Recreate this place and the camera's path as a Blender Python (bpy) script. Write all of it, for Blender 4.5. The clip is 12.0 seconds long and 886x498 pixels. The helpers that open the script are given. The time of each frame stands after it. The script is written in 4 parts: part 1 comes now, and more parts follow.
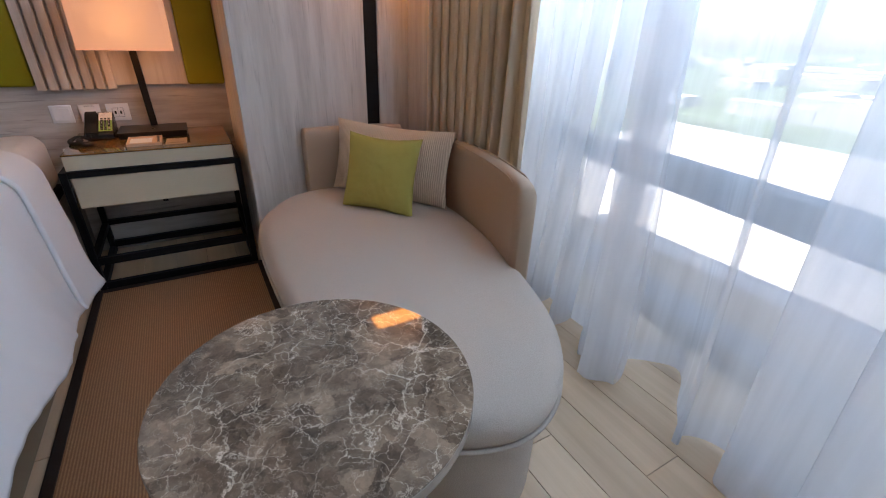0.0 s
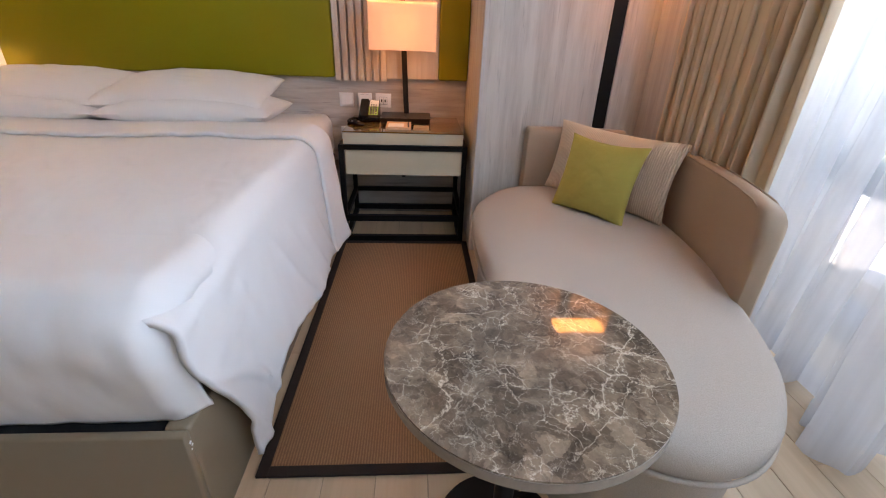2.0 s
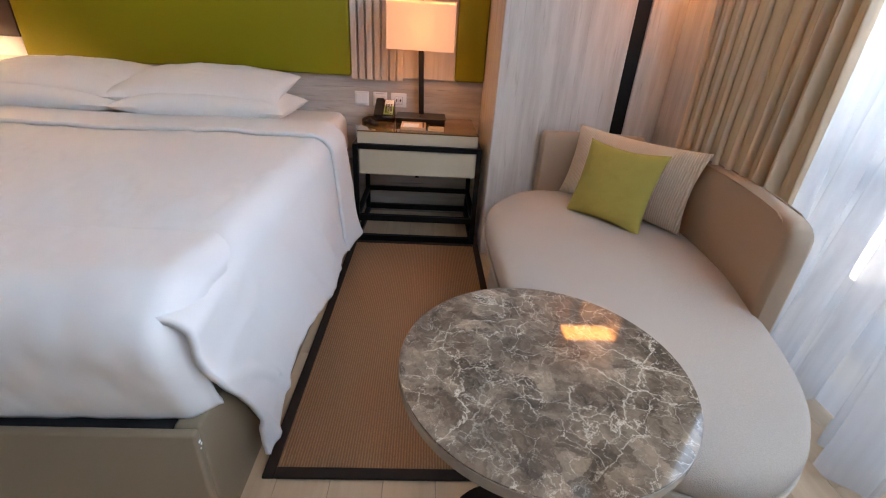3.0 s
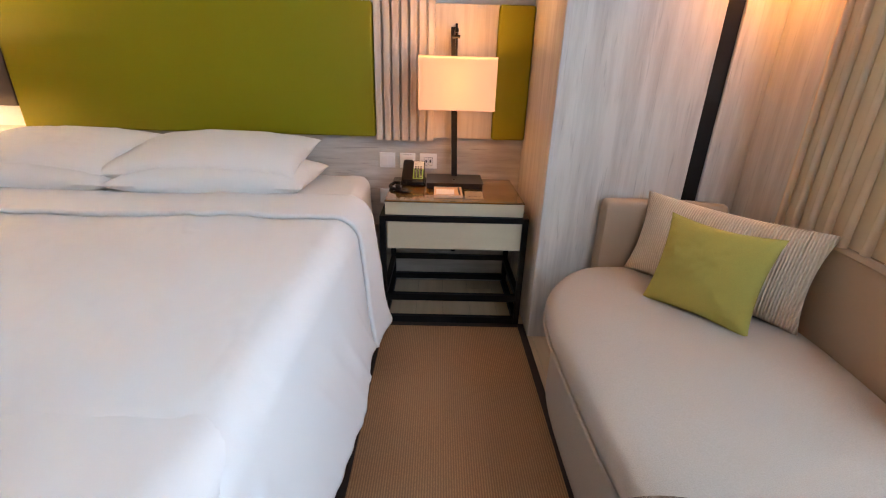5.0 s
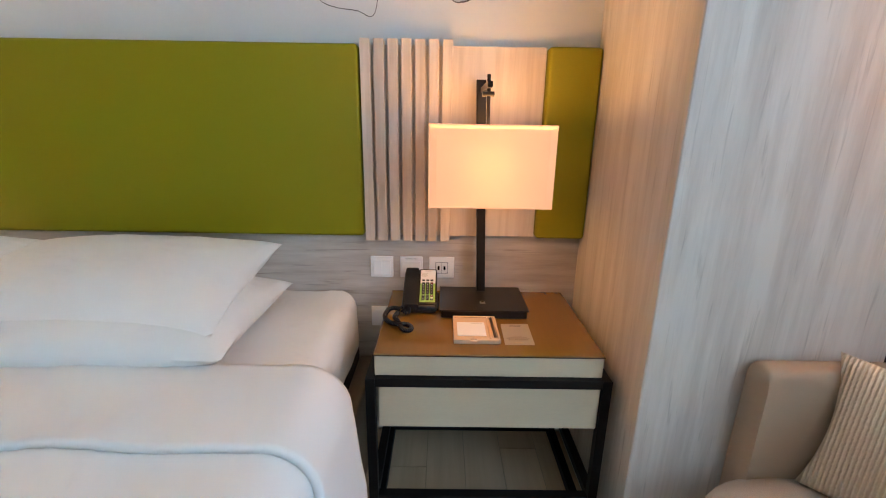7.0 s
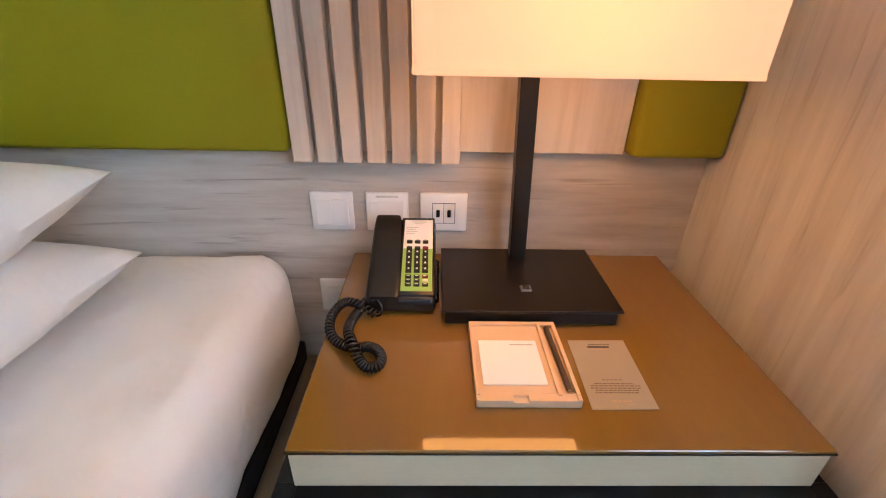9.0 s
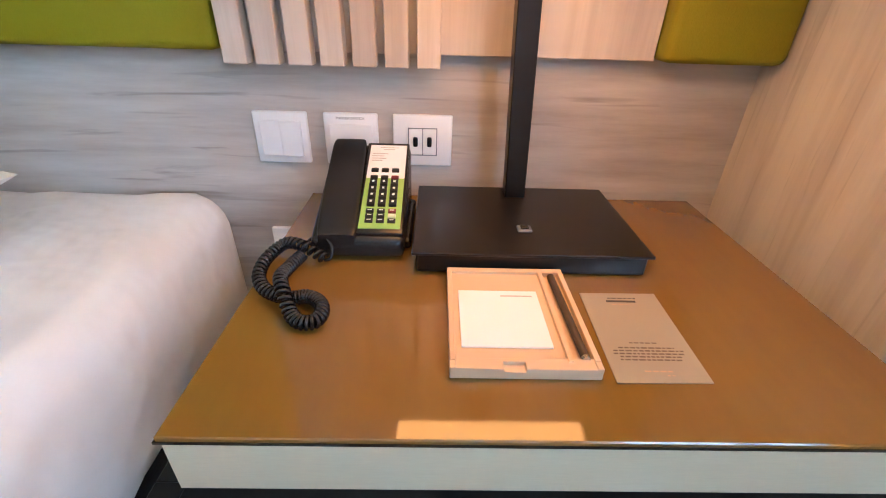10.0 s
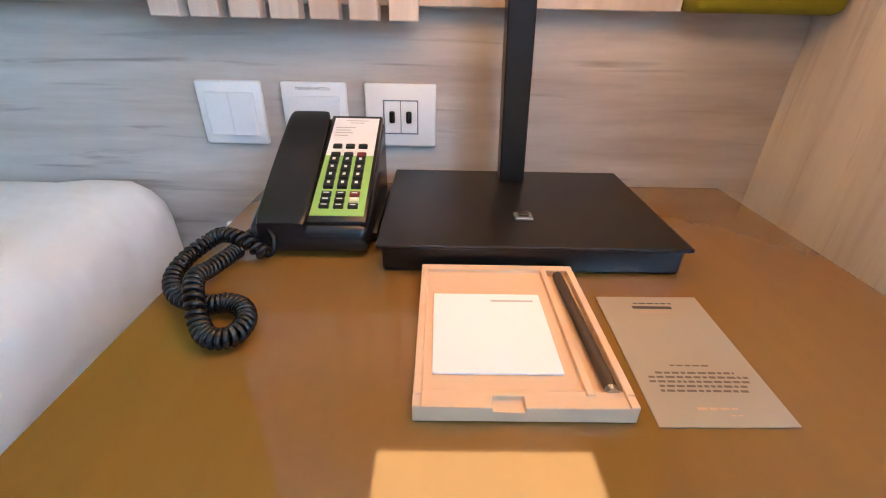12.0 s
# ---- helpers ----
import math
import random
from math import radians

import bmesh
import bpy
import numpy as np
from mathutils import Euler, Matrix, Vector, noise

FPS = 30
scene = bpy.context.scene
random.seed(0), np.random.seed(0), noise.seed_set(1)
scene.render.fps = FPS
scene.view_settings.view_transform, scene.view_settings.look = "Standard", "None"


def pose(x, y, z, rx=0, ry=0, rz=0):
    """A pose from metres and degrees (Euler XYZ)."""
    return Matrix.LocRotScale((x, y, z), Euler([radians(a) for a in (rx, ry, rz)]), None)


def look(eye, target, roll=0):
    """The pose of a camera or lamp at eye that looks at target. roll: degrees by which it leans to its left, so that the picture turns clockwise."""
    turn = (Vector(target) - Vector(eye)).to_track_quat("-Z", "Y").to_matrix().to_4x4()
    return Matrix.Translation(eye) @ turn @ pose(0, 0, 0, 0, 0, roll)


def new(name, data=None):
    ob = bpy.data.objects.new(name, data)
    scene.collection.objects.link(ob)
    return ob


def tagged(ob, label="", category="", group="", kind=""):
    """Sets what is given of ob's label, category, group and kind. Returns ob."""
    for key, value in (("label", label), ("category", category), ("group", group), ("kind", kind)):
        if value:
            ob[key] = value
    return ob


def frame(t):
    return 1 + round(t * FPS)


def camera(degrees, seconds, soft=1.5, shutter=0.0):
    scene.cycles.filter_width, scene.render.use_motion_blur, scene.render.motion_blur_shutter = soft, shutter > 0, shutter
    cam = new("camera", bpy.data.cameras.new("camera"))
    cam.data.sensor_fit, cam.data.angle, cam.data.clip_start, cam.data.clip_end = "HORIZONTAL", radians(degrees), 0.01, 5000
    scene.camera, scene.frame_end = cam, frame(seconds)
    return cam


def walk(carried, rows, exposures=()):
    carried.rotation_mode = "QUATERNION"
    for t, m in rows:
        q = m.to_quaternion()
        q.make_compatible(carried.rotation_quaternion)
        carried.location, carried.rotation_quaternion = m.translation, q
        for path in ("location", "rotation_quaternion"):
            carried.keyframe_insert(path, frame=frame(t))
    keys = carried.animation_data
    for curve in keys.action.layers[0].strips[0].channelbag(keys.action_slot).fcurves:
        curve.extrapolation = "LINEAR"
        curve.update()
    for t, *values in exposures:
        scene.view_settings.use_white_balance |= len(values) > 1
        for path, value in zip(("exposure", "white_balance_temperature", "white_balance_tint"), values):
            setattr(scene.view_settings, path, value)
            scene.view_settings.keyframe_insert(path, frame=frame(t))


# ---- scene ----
cam = camera(91.5, 12.0, soft=1.1)
PATH = [
    (0, (0.556, -2.672, 1.087), (1.46, -1.124, 0.201), 2.0),
    (0.5, (0.498, -2.695, 1.081), (1.07, -0.995, 0.197), 2.3),
    (1, (0.482, -2.702, 1.088), (0.807, -0.942, 0.195), 1.4),
    (1.5, (0.467, -2.711, 1.087), (0.657, -0.934, 0.187), 1.9),
    (2, (0.459, -2.715, 1.08), (0.584, -0.932, 0.183), 2.2),
    (2.5, (0.448, -2.723, 1.076), (0.558, -0.939, 0.179), 3.4),
    (4.5, (0.364, -2.425, 1.121), (0.401, -0.612, 0.277), 2.3),
    (5, (0.312, -2.307, 1.144), (0.344, -0.457, 0.386), 1.7),
    (5.5, (0.276, -2.11, 1.18), (0.297, -0.222, 0.519), 1.0),
    (6, (0.261, -1.943, 1.2), (0.268, -0.032, 0.609), 0.9),
    (6.5, (0.249, -1.749, 1.209), (0.266, 0.17, 0.648), 1.1),
    (6.7, (0.252, -1.644, 1.214), (0.26, 0.279, 0.665), 0.9),
    (8.5, (0.259, -0.931, 1.095), (0.309, 0.882, 0.253), 1.4),
    (9, (0.243, -0.786, 1.037), (0.281, 0.98, 0.1), 1.2),
    (9.5, (0.255, -0.708, 0.956), (0.288, 1.041, -0.014), 1.4),
    (10, (0.281, -0.672, 0.895), (0.321, 1.06, -0.104), 1.8),
    (10.5, (0.297, -0.638, 0.862), (0.336, 1.093, -0.14), 1.8),
    (11, (0.301, -0.606, 0.842), (0.331, 1.131, -0.148), 1.5),
    (11.5, (0.306, -0.588, 0.831), (0.336, 1.157, -0.146), 1.4),
    (12, (0.309, -0.58, 0.825), (0.336, 1.172, -0.141), 1.3),
]
EXPOSURE = [(0.0, 1.74, 6300, 16), (0.5, 2.05, 6600, 17), (1.0, 2.05, 6700, 18), (1.5, 2.18, 6900, 19), (2.5, 2.18, 6700, 17), (4.5, 2.33, 6600, 14), (5.5, 2.38, 6450, 9), (6.5, 2.38, 5950, 1), (8.5, 2.5, 6250, 9), (9.5, 2.92, 5550, 3), (10.0, 3.0, 5400, 3), (11.0, 2.98, 5150, -1), (12.0, 2.95, 4800, -6)]
walk(cam, [(t, look(eye, target, roll)) for t, eye, target, roll in PATH], EXPOSURE)

# ---------------------------------------------------------------- light
world = bpy.data.worlds.new("sky")
scene.world = world
world.use_nodes = True
wn = world.node_tree
sky = wn.nodes.new("ShaderNodeTexSky")
sky.sky_type, sky.sun_disc = "NISHITA", False
sky.sun_elevation, sky.sun_rotation = radians(73), radians(304)
wn.nodes["Background"].inputs[1].default_value = 0.075
wn.links.new(sky.outputs[0], wn.nodes["Background"].inputs[0])

sun = new("sun", bpy.data.lights.new("sun", "SUN"))
sun.data.energy, sun.data.angle, sun.data.color = 4.2, radians(0.5), (1.0, 0.95, 0.88)
sun.matrix_world = look((-3, 2, 12), (0, 0, 0))

# daylight entering through the upper part of the window
daylight = new("window_daylight", bpy.data.lights.new("window_daylight", "AREA"))
daylight.data.shape, daylight.data.size, daylight.data.size_y = "RECTANGLE", 3.6, 1.05
daylight.data.energy, daylight.data.color = 19.5, (0.58, 0.78, 1.0)
daylight.matrix_world = look((1.93, -2.52, 1.92), (-1.07, -2.13, 0.85))

# ---------------------------------------------------------------- materials


def material(name, colour, rough=0.6, metal=0.0, grain=0.0, grain_size=40.0, blotch=0.0, blotch_size=3.0, bump=0.0, bump_size=300.0, bump_depth=0.004,
             stretch=(1, 1, 1), spec=0.5, coat=0.0, transmit=0.0):
    """Principled surface with variation at two scales and a fine relief."""
    m = bpy.data.materials.new(name)
    m.use_nodes = True
    t = m.node_tree
    b = t.nodes["Principled BSDF"]
    b.inputs["Roughness"].default_value, b.inputs["Metallic"].default_value = rough, metal
    b.inputs["Specular IOR Level"].default_value = spec
    b.inputs["Coat Weight"].default_value = coat
    b.inputs["Coat Roughness"].default_value = 0.08
    b.inputs["Base Color"].default_value = (*colour, 1)
    co = t.nodes.new("ShaderNodeTexCoord")
    mp = t.nodes.new("ShaderNodeMapping")
    mp.inputs["Scale"].default_value = stretch
    t.links.new(co.outputs["Object"], mp.inputs["Vector"])
    if grain or blotch:
        n1, n2 = t.nodes.new("ShaderNodeTexNoise"), t.nodes.new("ShaderNodeTexNoise")
        n1.inputs["Scale"].default_value, n2.inputs["Scale"].default_value = grain_size, blotch_size
        n1.inputs["Detail"].default_value, n2.inputs["Detail"].default_value = 6, 3
        hsv = t.nodes.new("ShaderNodeHueSaturation")
        hsv.inputs["Color"].default_value = (*colour, 1)
        a = t.nodes.new("ShaderNodeMath")
        a.operation = "MULTIPLY_ADD"
        a.inputs[1].default_value, a.inputs[2].default_value = 2 * grain, 1 - grain - blotch
        c = t.nodes.new("ShaderNodeMath")
        c.operation = "MULTIPLY_ADD"
        c.inputs[1].default_value = 2 * blotch
        for n in (n1, n2):
            t.links.new(mp.outputs[0], n.inputs["Vector"])
        t.links.new(n1.outputs["Fac"], a.inputs[0])
        t.links.new(n2.outputs["Fac"], c.inputs[0])
        t.links.new(a.outputs[0], c.inputs[2])
        t.links.new(c.outputs[0], hsv.inputs["Value"])
        t.links.new(hsv.outputs[0], b.inputs["Base Color"])
    if bump:
        n3, bp = t.nodes.new("ShaderNodeTexNoise"), t.nodes.new("ShaderNodeBump")
        n3.inputs["Scale"].default_value, n3.inputs["Detail"].default_value = bump_size, 3
        bp.inputs["Strength"].default_value, bp.inputs["Distance"].default_value = bump, bump_depth
        t.links.new(mp.outputs[0], n3.inputs["Vector"])
        t.links.new(n3.outputs["Fac"], bp.inputs["Height"])
        t.links.new(bp.outputs[0], b.inputs["Normal"])
    return m


def wood(name, dark, light, axis, scale=1.0, rough=0.5, per_object=0.0, fleck=0.0, cross=17.0):
    """Pale veneer with streaks running along an axis (0 x, 1 y, 2 z), wavering lines and knots."""
    m = bpy.data.materials.new(name)
    m.use_nodes = True
    t = m.node_tree
    b = t.nodes["Principled BSDF"]
    co, mp = t.nodes.new("ShaderNodeTexCoord"), t.nodes.new("ShaderNodeMapping")
    s = [cross * scale] * 3
    s[axis] = 1.0 * scale
    mp.inputs["Scale"].default_value = s
    t.links.new(co.outputs["Object"], mp.inputs["Vector"])
    info = t.nodes.new("ShaderNodeObjectInfo")
    shift = t.nodes.new("ShaderNodeVectorMath")
    shift.operation = "MULTIPLY_ADD"
    cmb = t.nodes.new("ShaderNodeCombineXYZ")
    for i in range(3):
        t.links.new(info.outputs["Random"], cmb.inputs[i])
    t.links.new(cmb.outputs[0], shift.inputs[0])
    shift.inputs[1].default_value = (57 * per_object,) * 3
    t.links.new(mp.outputs[0], shift.inputs[2])
    fine, broad = t.nodes.new("ShaderNodeTexNoise"), t.nodes.new("ShaderNodeTexNoise")
    fine.inputs["Scale"].default_value, fine.inputs["Detail"].default_value, fine.inputs["Roughness"].default_value = 2.6, 8, 0.65
    broad.inputs["Scale"].default_value, broad.inputs["Detail"].default_value, broad.inputs["Distortion"].default_value = 0.75, 5, 0.8
    for n in (fine, broad):
        t.links.new(shift.outputs[0], n.inputs["Vector"])
    mix = t.nodes.new("ShaderNodeMath")
    mix.operation = "MULTIPLY_ADD"
    mix.inputs[1].default_value = 0.55
    half = t.nodes.new("ShaderNodeMath")
    half.operation = "MULTIPLY"
    half.inputs[1].default_value = 0.45
    t.links.new(fine.outputs["Fac"], half.inputs[0])
    t.links.new(broad.outputs["Fac"], mix.inputs[0])
    t.links.new(half.outputs[0], mix.inputs[2])
    ramp = t.nodes.new("ShaderNodeValToRGB")
    ramp.color_ramp.elements[0].position, ramp.color_ramp.elements[0].color = 0.36, (*dark, 1)
    ramp.color_ramp.elements[1].position, ramp.color_ramp.elements[1].color = 0.58, (*light, 1)
    t.links.new(mix.outputs[0], ramp.inputs[0])
    hsv = t.nodes.new("ShaderNodeHueSaturation")
    val = t.nodes.new("ShaderNodeMath")
    val.operation = "MULTIPLY_ADD"
    val.inputs[1].default_value, val.inputs[2].default_value = 0.22 * per_object, 1 - 0.11 * per_object
    t.links.new(info.outputs["Random"], val.inputs[0])
    t.links.new(val.outputs[0], hsv.inputs["Value"])
    t.links.new(ramp.outputs[0], hsv.inputs["Color"])
    surface = hsv.outputs[0]
    if fleck:
        marks, cut, darken = t.nodes.new("ShaderNodeTexNoise"), t.nodes.new("ShaderNodeMapRange"), t.nodes.new("ShaderNodeMix")
        marks.inputs["Scale"].default_value, marks.inputs["Detail"].default_value, marks.inputs["Distortion"].default_value = 5.5, 4, 0.6
        squash = t.nodes.new("ShaderNodeMapping")
        sq = [1.0] * 3
        sq[axis] = 0.7
        squash.inputs["Scale"].default_value = sq
        t.links.new(shift.outputs[0], squash.inputs["Vector"])
        t.links.new(squash.outputs[0], marks.inputs["Vector"])
        cut.inputs[1].default_value, cut.inputs[2].default_value, cut.inputs[4].default_value = 0.60, 0.74, fleck
        t.links.new(marks.outputs["Fac"], cut.inputs[0])
        darken.data_type = "RGBA"
        t.links.new(cut.outputs[0], darken.inputs[0])
        t.links.new(surface, darken.inputs[6])
        darken.inputs[7].default_value = (dark[0] * 0.5, dark[1] * 0.48, dark[2] * 0.46, 1)
        surface = darken.outputs[2]
    t.links.new(surface, b.inputs["Base Color"])
    b.inputs["Roughness"].default_value = rough
    bp = t.nodes.new("ShaderNodeBump")
    bp.inputs["Strength"].default_value, bp.inputs["Distance"].default_value = 0.15, 0.002
    t.links.new(fine.outputs["Fac"], bp.inputs["Height"])
    t.links.new(bp.outputs[0], b.inputs["Normal"])
    return m


def ribbed(name, dark, light, pitch, axis, rough=0.9, strength=0.6):
    """Woven or corded cloth with fine ribs across an axis."""
    m = material(name, light, rough, grain=0.12, grain_size=500, blotch=0.06, blotch_size=4)
    t = m.node_tree
    b = t.nodes["Principled BSDF"]
    co, mp, wave = t.nodes.new("ShaderNodeTexCoord"), t.nodes.new("ShaderNodeMapping"), t.nodes.new("ShaderNodeTexWave")
    wave.bands_direction = "XYZ"[axis]
    wave.inputs["Scale"].default_value = 0.314 / pitch
    wave.inputs["Distortion"].default_value, wave.inputs["Detail"].default_value = 1.2, 2
    wave.inputs["Detail Scale"].default_value = 3
    t.links.new(co.outputs["Object"], mp.inputs["Vector"])
    t.links.new(mp.outputs[0], wave.inputs["Vector"])
    noise_tex = t.nodes.new("ShaderNodeTexNoise")
    noise_tex.inputs["Scale"].default_value = 160
    t.links.new(co.outputs["Object"], noise_tex.inputs["Vector"])
    add = t.nodes.new("ShaderNodeMath")
    add.operation = "MULTIPLY"
    t.links.new(wave.outputs["Fac"], add.inputs[0])
    t.links.new(noise_tex.outputs["Fac"], add.inputs[1])
    ramp = t.nodes.new("ShaderNodeValToRGB")
    ramp.color_ramp.elements[0].color, ramp.color_ramp.elements[1].color = (*dark, 1), (*light, 1)
    ramp.color_ramp.elements[0].position, ramp.color_ramp.elements[1].position = 0.05, 0.5
    t.links.new(add.outputs[0], ramp.inputs[0])
    t.links.new(ramp.outputs[0], b.inputs["Base Color"])
    bp = t.nodes.new("ShaderNodeBump")
    bp.inputs["Strength"].default_value, bp.inputs["Distance"].default_value = strength, 0.003
    t.links.new(wave.outputs["Fac"], bp.inputs["Height"])
    t.links.new(bp.outputs[0], b.inputs["Normal"])
    return m


def marble_stone():
    """Polished brown-grey marble with broken pale veins."""
    m = bpy.data.materials.new("emperador_marble")
    m.use_nodes = True
    t = m.node_tree
    b = t.nodes["Principled BSDF"]
    co = t.nodes.new("ShaderNodeTexCoord")
    warp = t.nodes.new("ShaderNodeTexNoise")
    warp.inputs["Scale"].default_value, warp.inputs["Detail"].default_value, warp.inputs["Roughness"].default_value = 11, 8, 0.68
    off = t.nodes.new("ShaderNodeVectorMath")
    off.operation = "MULTIPLY_ADD"
    off.inputs[1].default_value = (0.085, 0.085, 0.085)
    t.links.new(co.outputs["Object"], warp.inputs["Vector"])
    t.links.new(warp.outputs["Color"], off.inputs[0])
    t.links.new(co.outputs["Object"], off.inputs[2])
    base = t.nodes.new("ShaderNodeTexNoise")
    base.inputs["Scale"].default_value, base.inputs["Detail"].default_value, base.inputs["Roughness"].default_value = 14, 8, 0.7
    t.links.new(off.outputs[0], base.inputs["Vector"])
    ramp = t.nodes.new("ShaderNodeValToRGB")
    ramp.color_ramp.elements[0].position, ramp.color_ramp.elements[0].color = 0.3, (0.055, 0.041, 0.030, 1)
    ramp.color_ramp.elements[1].position, ramp.color_ramp.elements[1].color = 0.7, (0.275, 0.207, 0.145, 1)
    t.links.new(base.outputs["Fac"], ramp.inputs[0])
    colour = ramp.outputs[0]
    for cells, weak, strong in ((26.0, 0.62, 1.38), (75.0, 0.8, 1.2)):
        patch, level, shade_mix = t.nodes.new("ShaderNodeTexVoronoi"), t.nodes.new("ShaderNodeMapRange"), t.nodes.new("ShaderNodeHueSaturation")
        patch.inputs["Scale"].default_value = cells
        t.links.new(off.outputs[0], patch.inputs["Vector"])
        part_of = t.nodes.new("ShaderNodeSeparateColor")
        t.links.new(patch.outputs["Color"], part_of.inputs[0])
        level.inputs[3].default_value, level.inputs[4].default_value = weak, strong
        t.links.new(part_of.outputs[0], level.inputs[0])
        t.links.new(level.outputs[0], shade_mix.inputs["Value"])
        t.links.new(colour, shade_mix.inputs["Color"])
        colour = shade_mix.outputs[0]
    for size, width, strength, gate in ((7.0, 0.012, 1.0, 0.47), (17.0, 0.015, 0.95, 0.45), (34.0, 0.022, 0.75, 0.47), (70.0, 0.04, 0.3, 0.5)):
        v = t.nodes.new("ShaderNodeTexVoronoi")
        v.feature = "DISTANCE_TO_EDGE"
        v.inputs["Scale"].default_value = size
        t.links.new(off.outputs[0], v.inputs["Vector"])
        line = t.nodes.new("ShaderNodeValToRGB")
        line.color_ramp.elements[0].position, line.color_ramp.elements[0].color = 0.0, (strength,) * 3 + (1,)
        line.color_ramp.elements[1].position, line.color_ramp.elements[1].color = width, (0, 0, 0, 1)
        t.links.new(v.outputs["Distance"], line.inputs[0])
        g = t.nodes.new("ShaderNodeTexNoise")
        g.inputs["Scale"].default_value, g.inputs["Detail"].default_value = size * 0.7, 3
        t.links.new(co.outputs["Object"], g.inputs["Vector"])
        gr = t.nodes.new("ShaderNodeValToRGB")
        gr.color_ramp.elements[0].position, gr.color_ramp.elements[1].position = gate - 0.03, gate + 0.12
        t.links.new(g.outputs["Fac"], gr.inputs[0])
        k = t.nodes.new("ShaderNodeMath")
        k.operation = "MULTIPLY"
        t.links.new(line.outputs[0], k.inputs[0])
        t.links.new(gr.outputs[0], k.inputs[1])
        mixer = t.nodes.new("ShaderNodeMix")
        mixer.data_type = "RGBA"
        t.links.new(k.outputs[0], mixer.inputs[0])
        t.links.new(colour, mixer.inputs[6])
        mixer.inputs[7].default_value = (0.74, 0.65, 0.52, 1)
        colour = mixer.outputs[2]
    t.links.new(colour, b.inputs["Base Color"])
    b.inputs["Roughness"].default_value = 0.045
    b.inputs["Specular IOR Level"].default_value = 0.7
    return m


def cloth_through(name, colour, clear, glow=0.55):
    """Sheer or lampshade cloth: part open weave, part scattering cloth lit from either side."""
    m = bpy.data.materials.new(name)
    m.use_nodes = True
    t = m.node_tree
    t.nodes.remove(t.nodes["Principled BSDF"])
    out = t.nodes["Material Output"]
    d, tl, tr = t.nodes.new("ShaderNodeBsdfDiffuse"), t.nodes.new("ShaderNodeBsdfTranslucent"), t.nodes.new("ShaderNodeBsdfTransparent")
    d.inputs[0].default_value = tl.inputs[0].default_value = (*colour, 1)
    a, c = t.nodes.new("ShaderNodeMixShader"), t.nodes.new("ShaderNodeMixShader")
    a.inputs[0].default_value = glow
    co, weave = t.nodes.new("ShaderNodeTexCoord"), t.nodes.new("ShaderNodeTexNoise")
    weave.inputs["Scale"].default_value = 700
    rg = t.nodes.new("ShaderNodeMapRange")
    rg.inputs[3].default_value, rg.inputs[4].default_value = clear * 0.78, clear * 1.22
    t.links.new(co.outputs["Object"], weave.inputs["Vector"])
    streak, tall, both = t.nodes.new("ShaderNodeTexNoise"), t.nodes.new("ShaderNodeMapping"), t.nodes.new("ShaderNodeMath")
    tall.inputs["Scale"].default_value = (22, 22, 1.0)
    streak.inputs["Scale"].default_value, streak.inputs["Detail"].default_value = 1.0, 5
    t.links.new(co.outputs["Object"], tall.inputs["Vector"])
    t.links.new(tall.outputs[0], streak.inputs["Vector"])
    both.operation = "MULTIPLY_ADD"
    both.inputs[1].default_value = 0.4
    half_streak = t.nodes.new("ShaderNodeMath")
    half_streak.operation = "MULTIPLY_ADD"
    half_streak.inputs[1].default_value, half_streak.inputs[2].default_value = 1.3, -0.35
    t.links.new(streak.outputs["Fac"], half_streak.inputs[0])
    t.links.new(weave.outputs["Fac"], both.inputs[0])
    t.links.new(half_streak.outputs[0], both.inputs[2])
    t.links.new(both.outputs[0], rg.inputs[0])
    t.links.new(rg.outputs[0], c.inputs[0])
    t.links.new(d.outputs[0], a.inputs[1])
    t.links.new(tl.outputs[0], a.inputs[2])
    t.links.new(a.outputs[0], c.inputs[1])
    t.links.new(tr.outputs[0], c.inputs[2])
    t.links.new(c.outputs[0], out.inputs["Surface"])
    return m


def glowing(name, colour, strength, base=(0.8, 0.75, 0.68)):
    """Lamp cloth or diffuser that gives off light, with a faint weave."""
    m = material(name, base, 0.9, grain=0.05, grain_size=500, bump=0.1)
    b = m.node_tree.nodes["Principled BSDF"]
    b.inputs["Emission Color"].default_value, b.inputs["Emission Strength"].default_value = (*colour, 1), strength
    return m


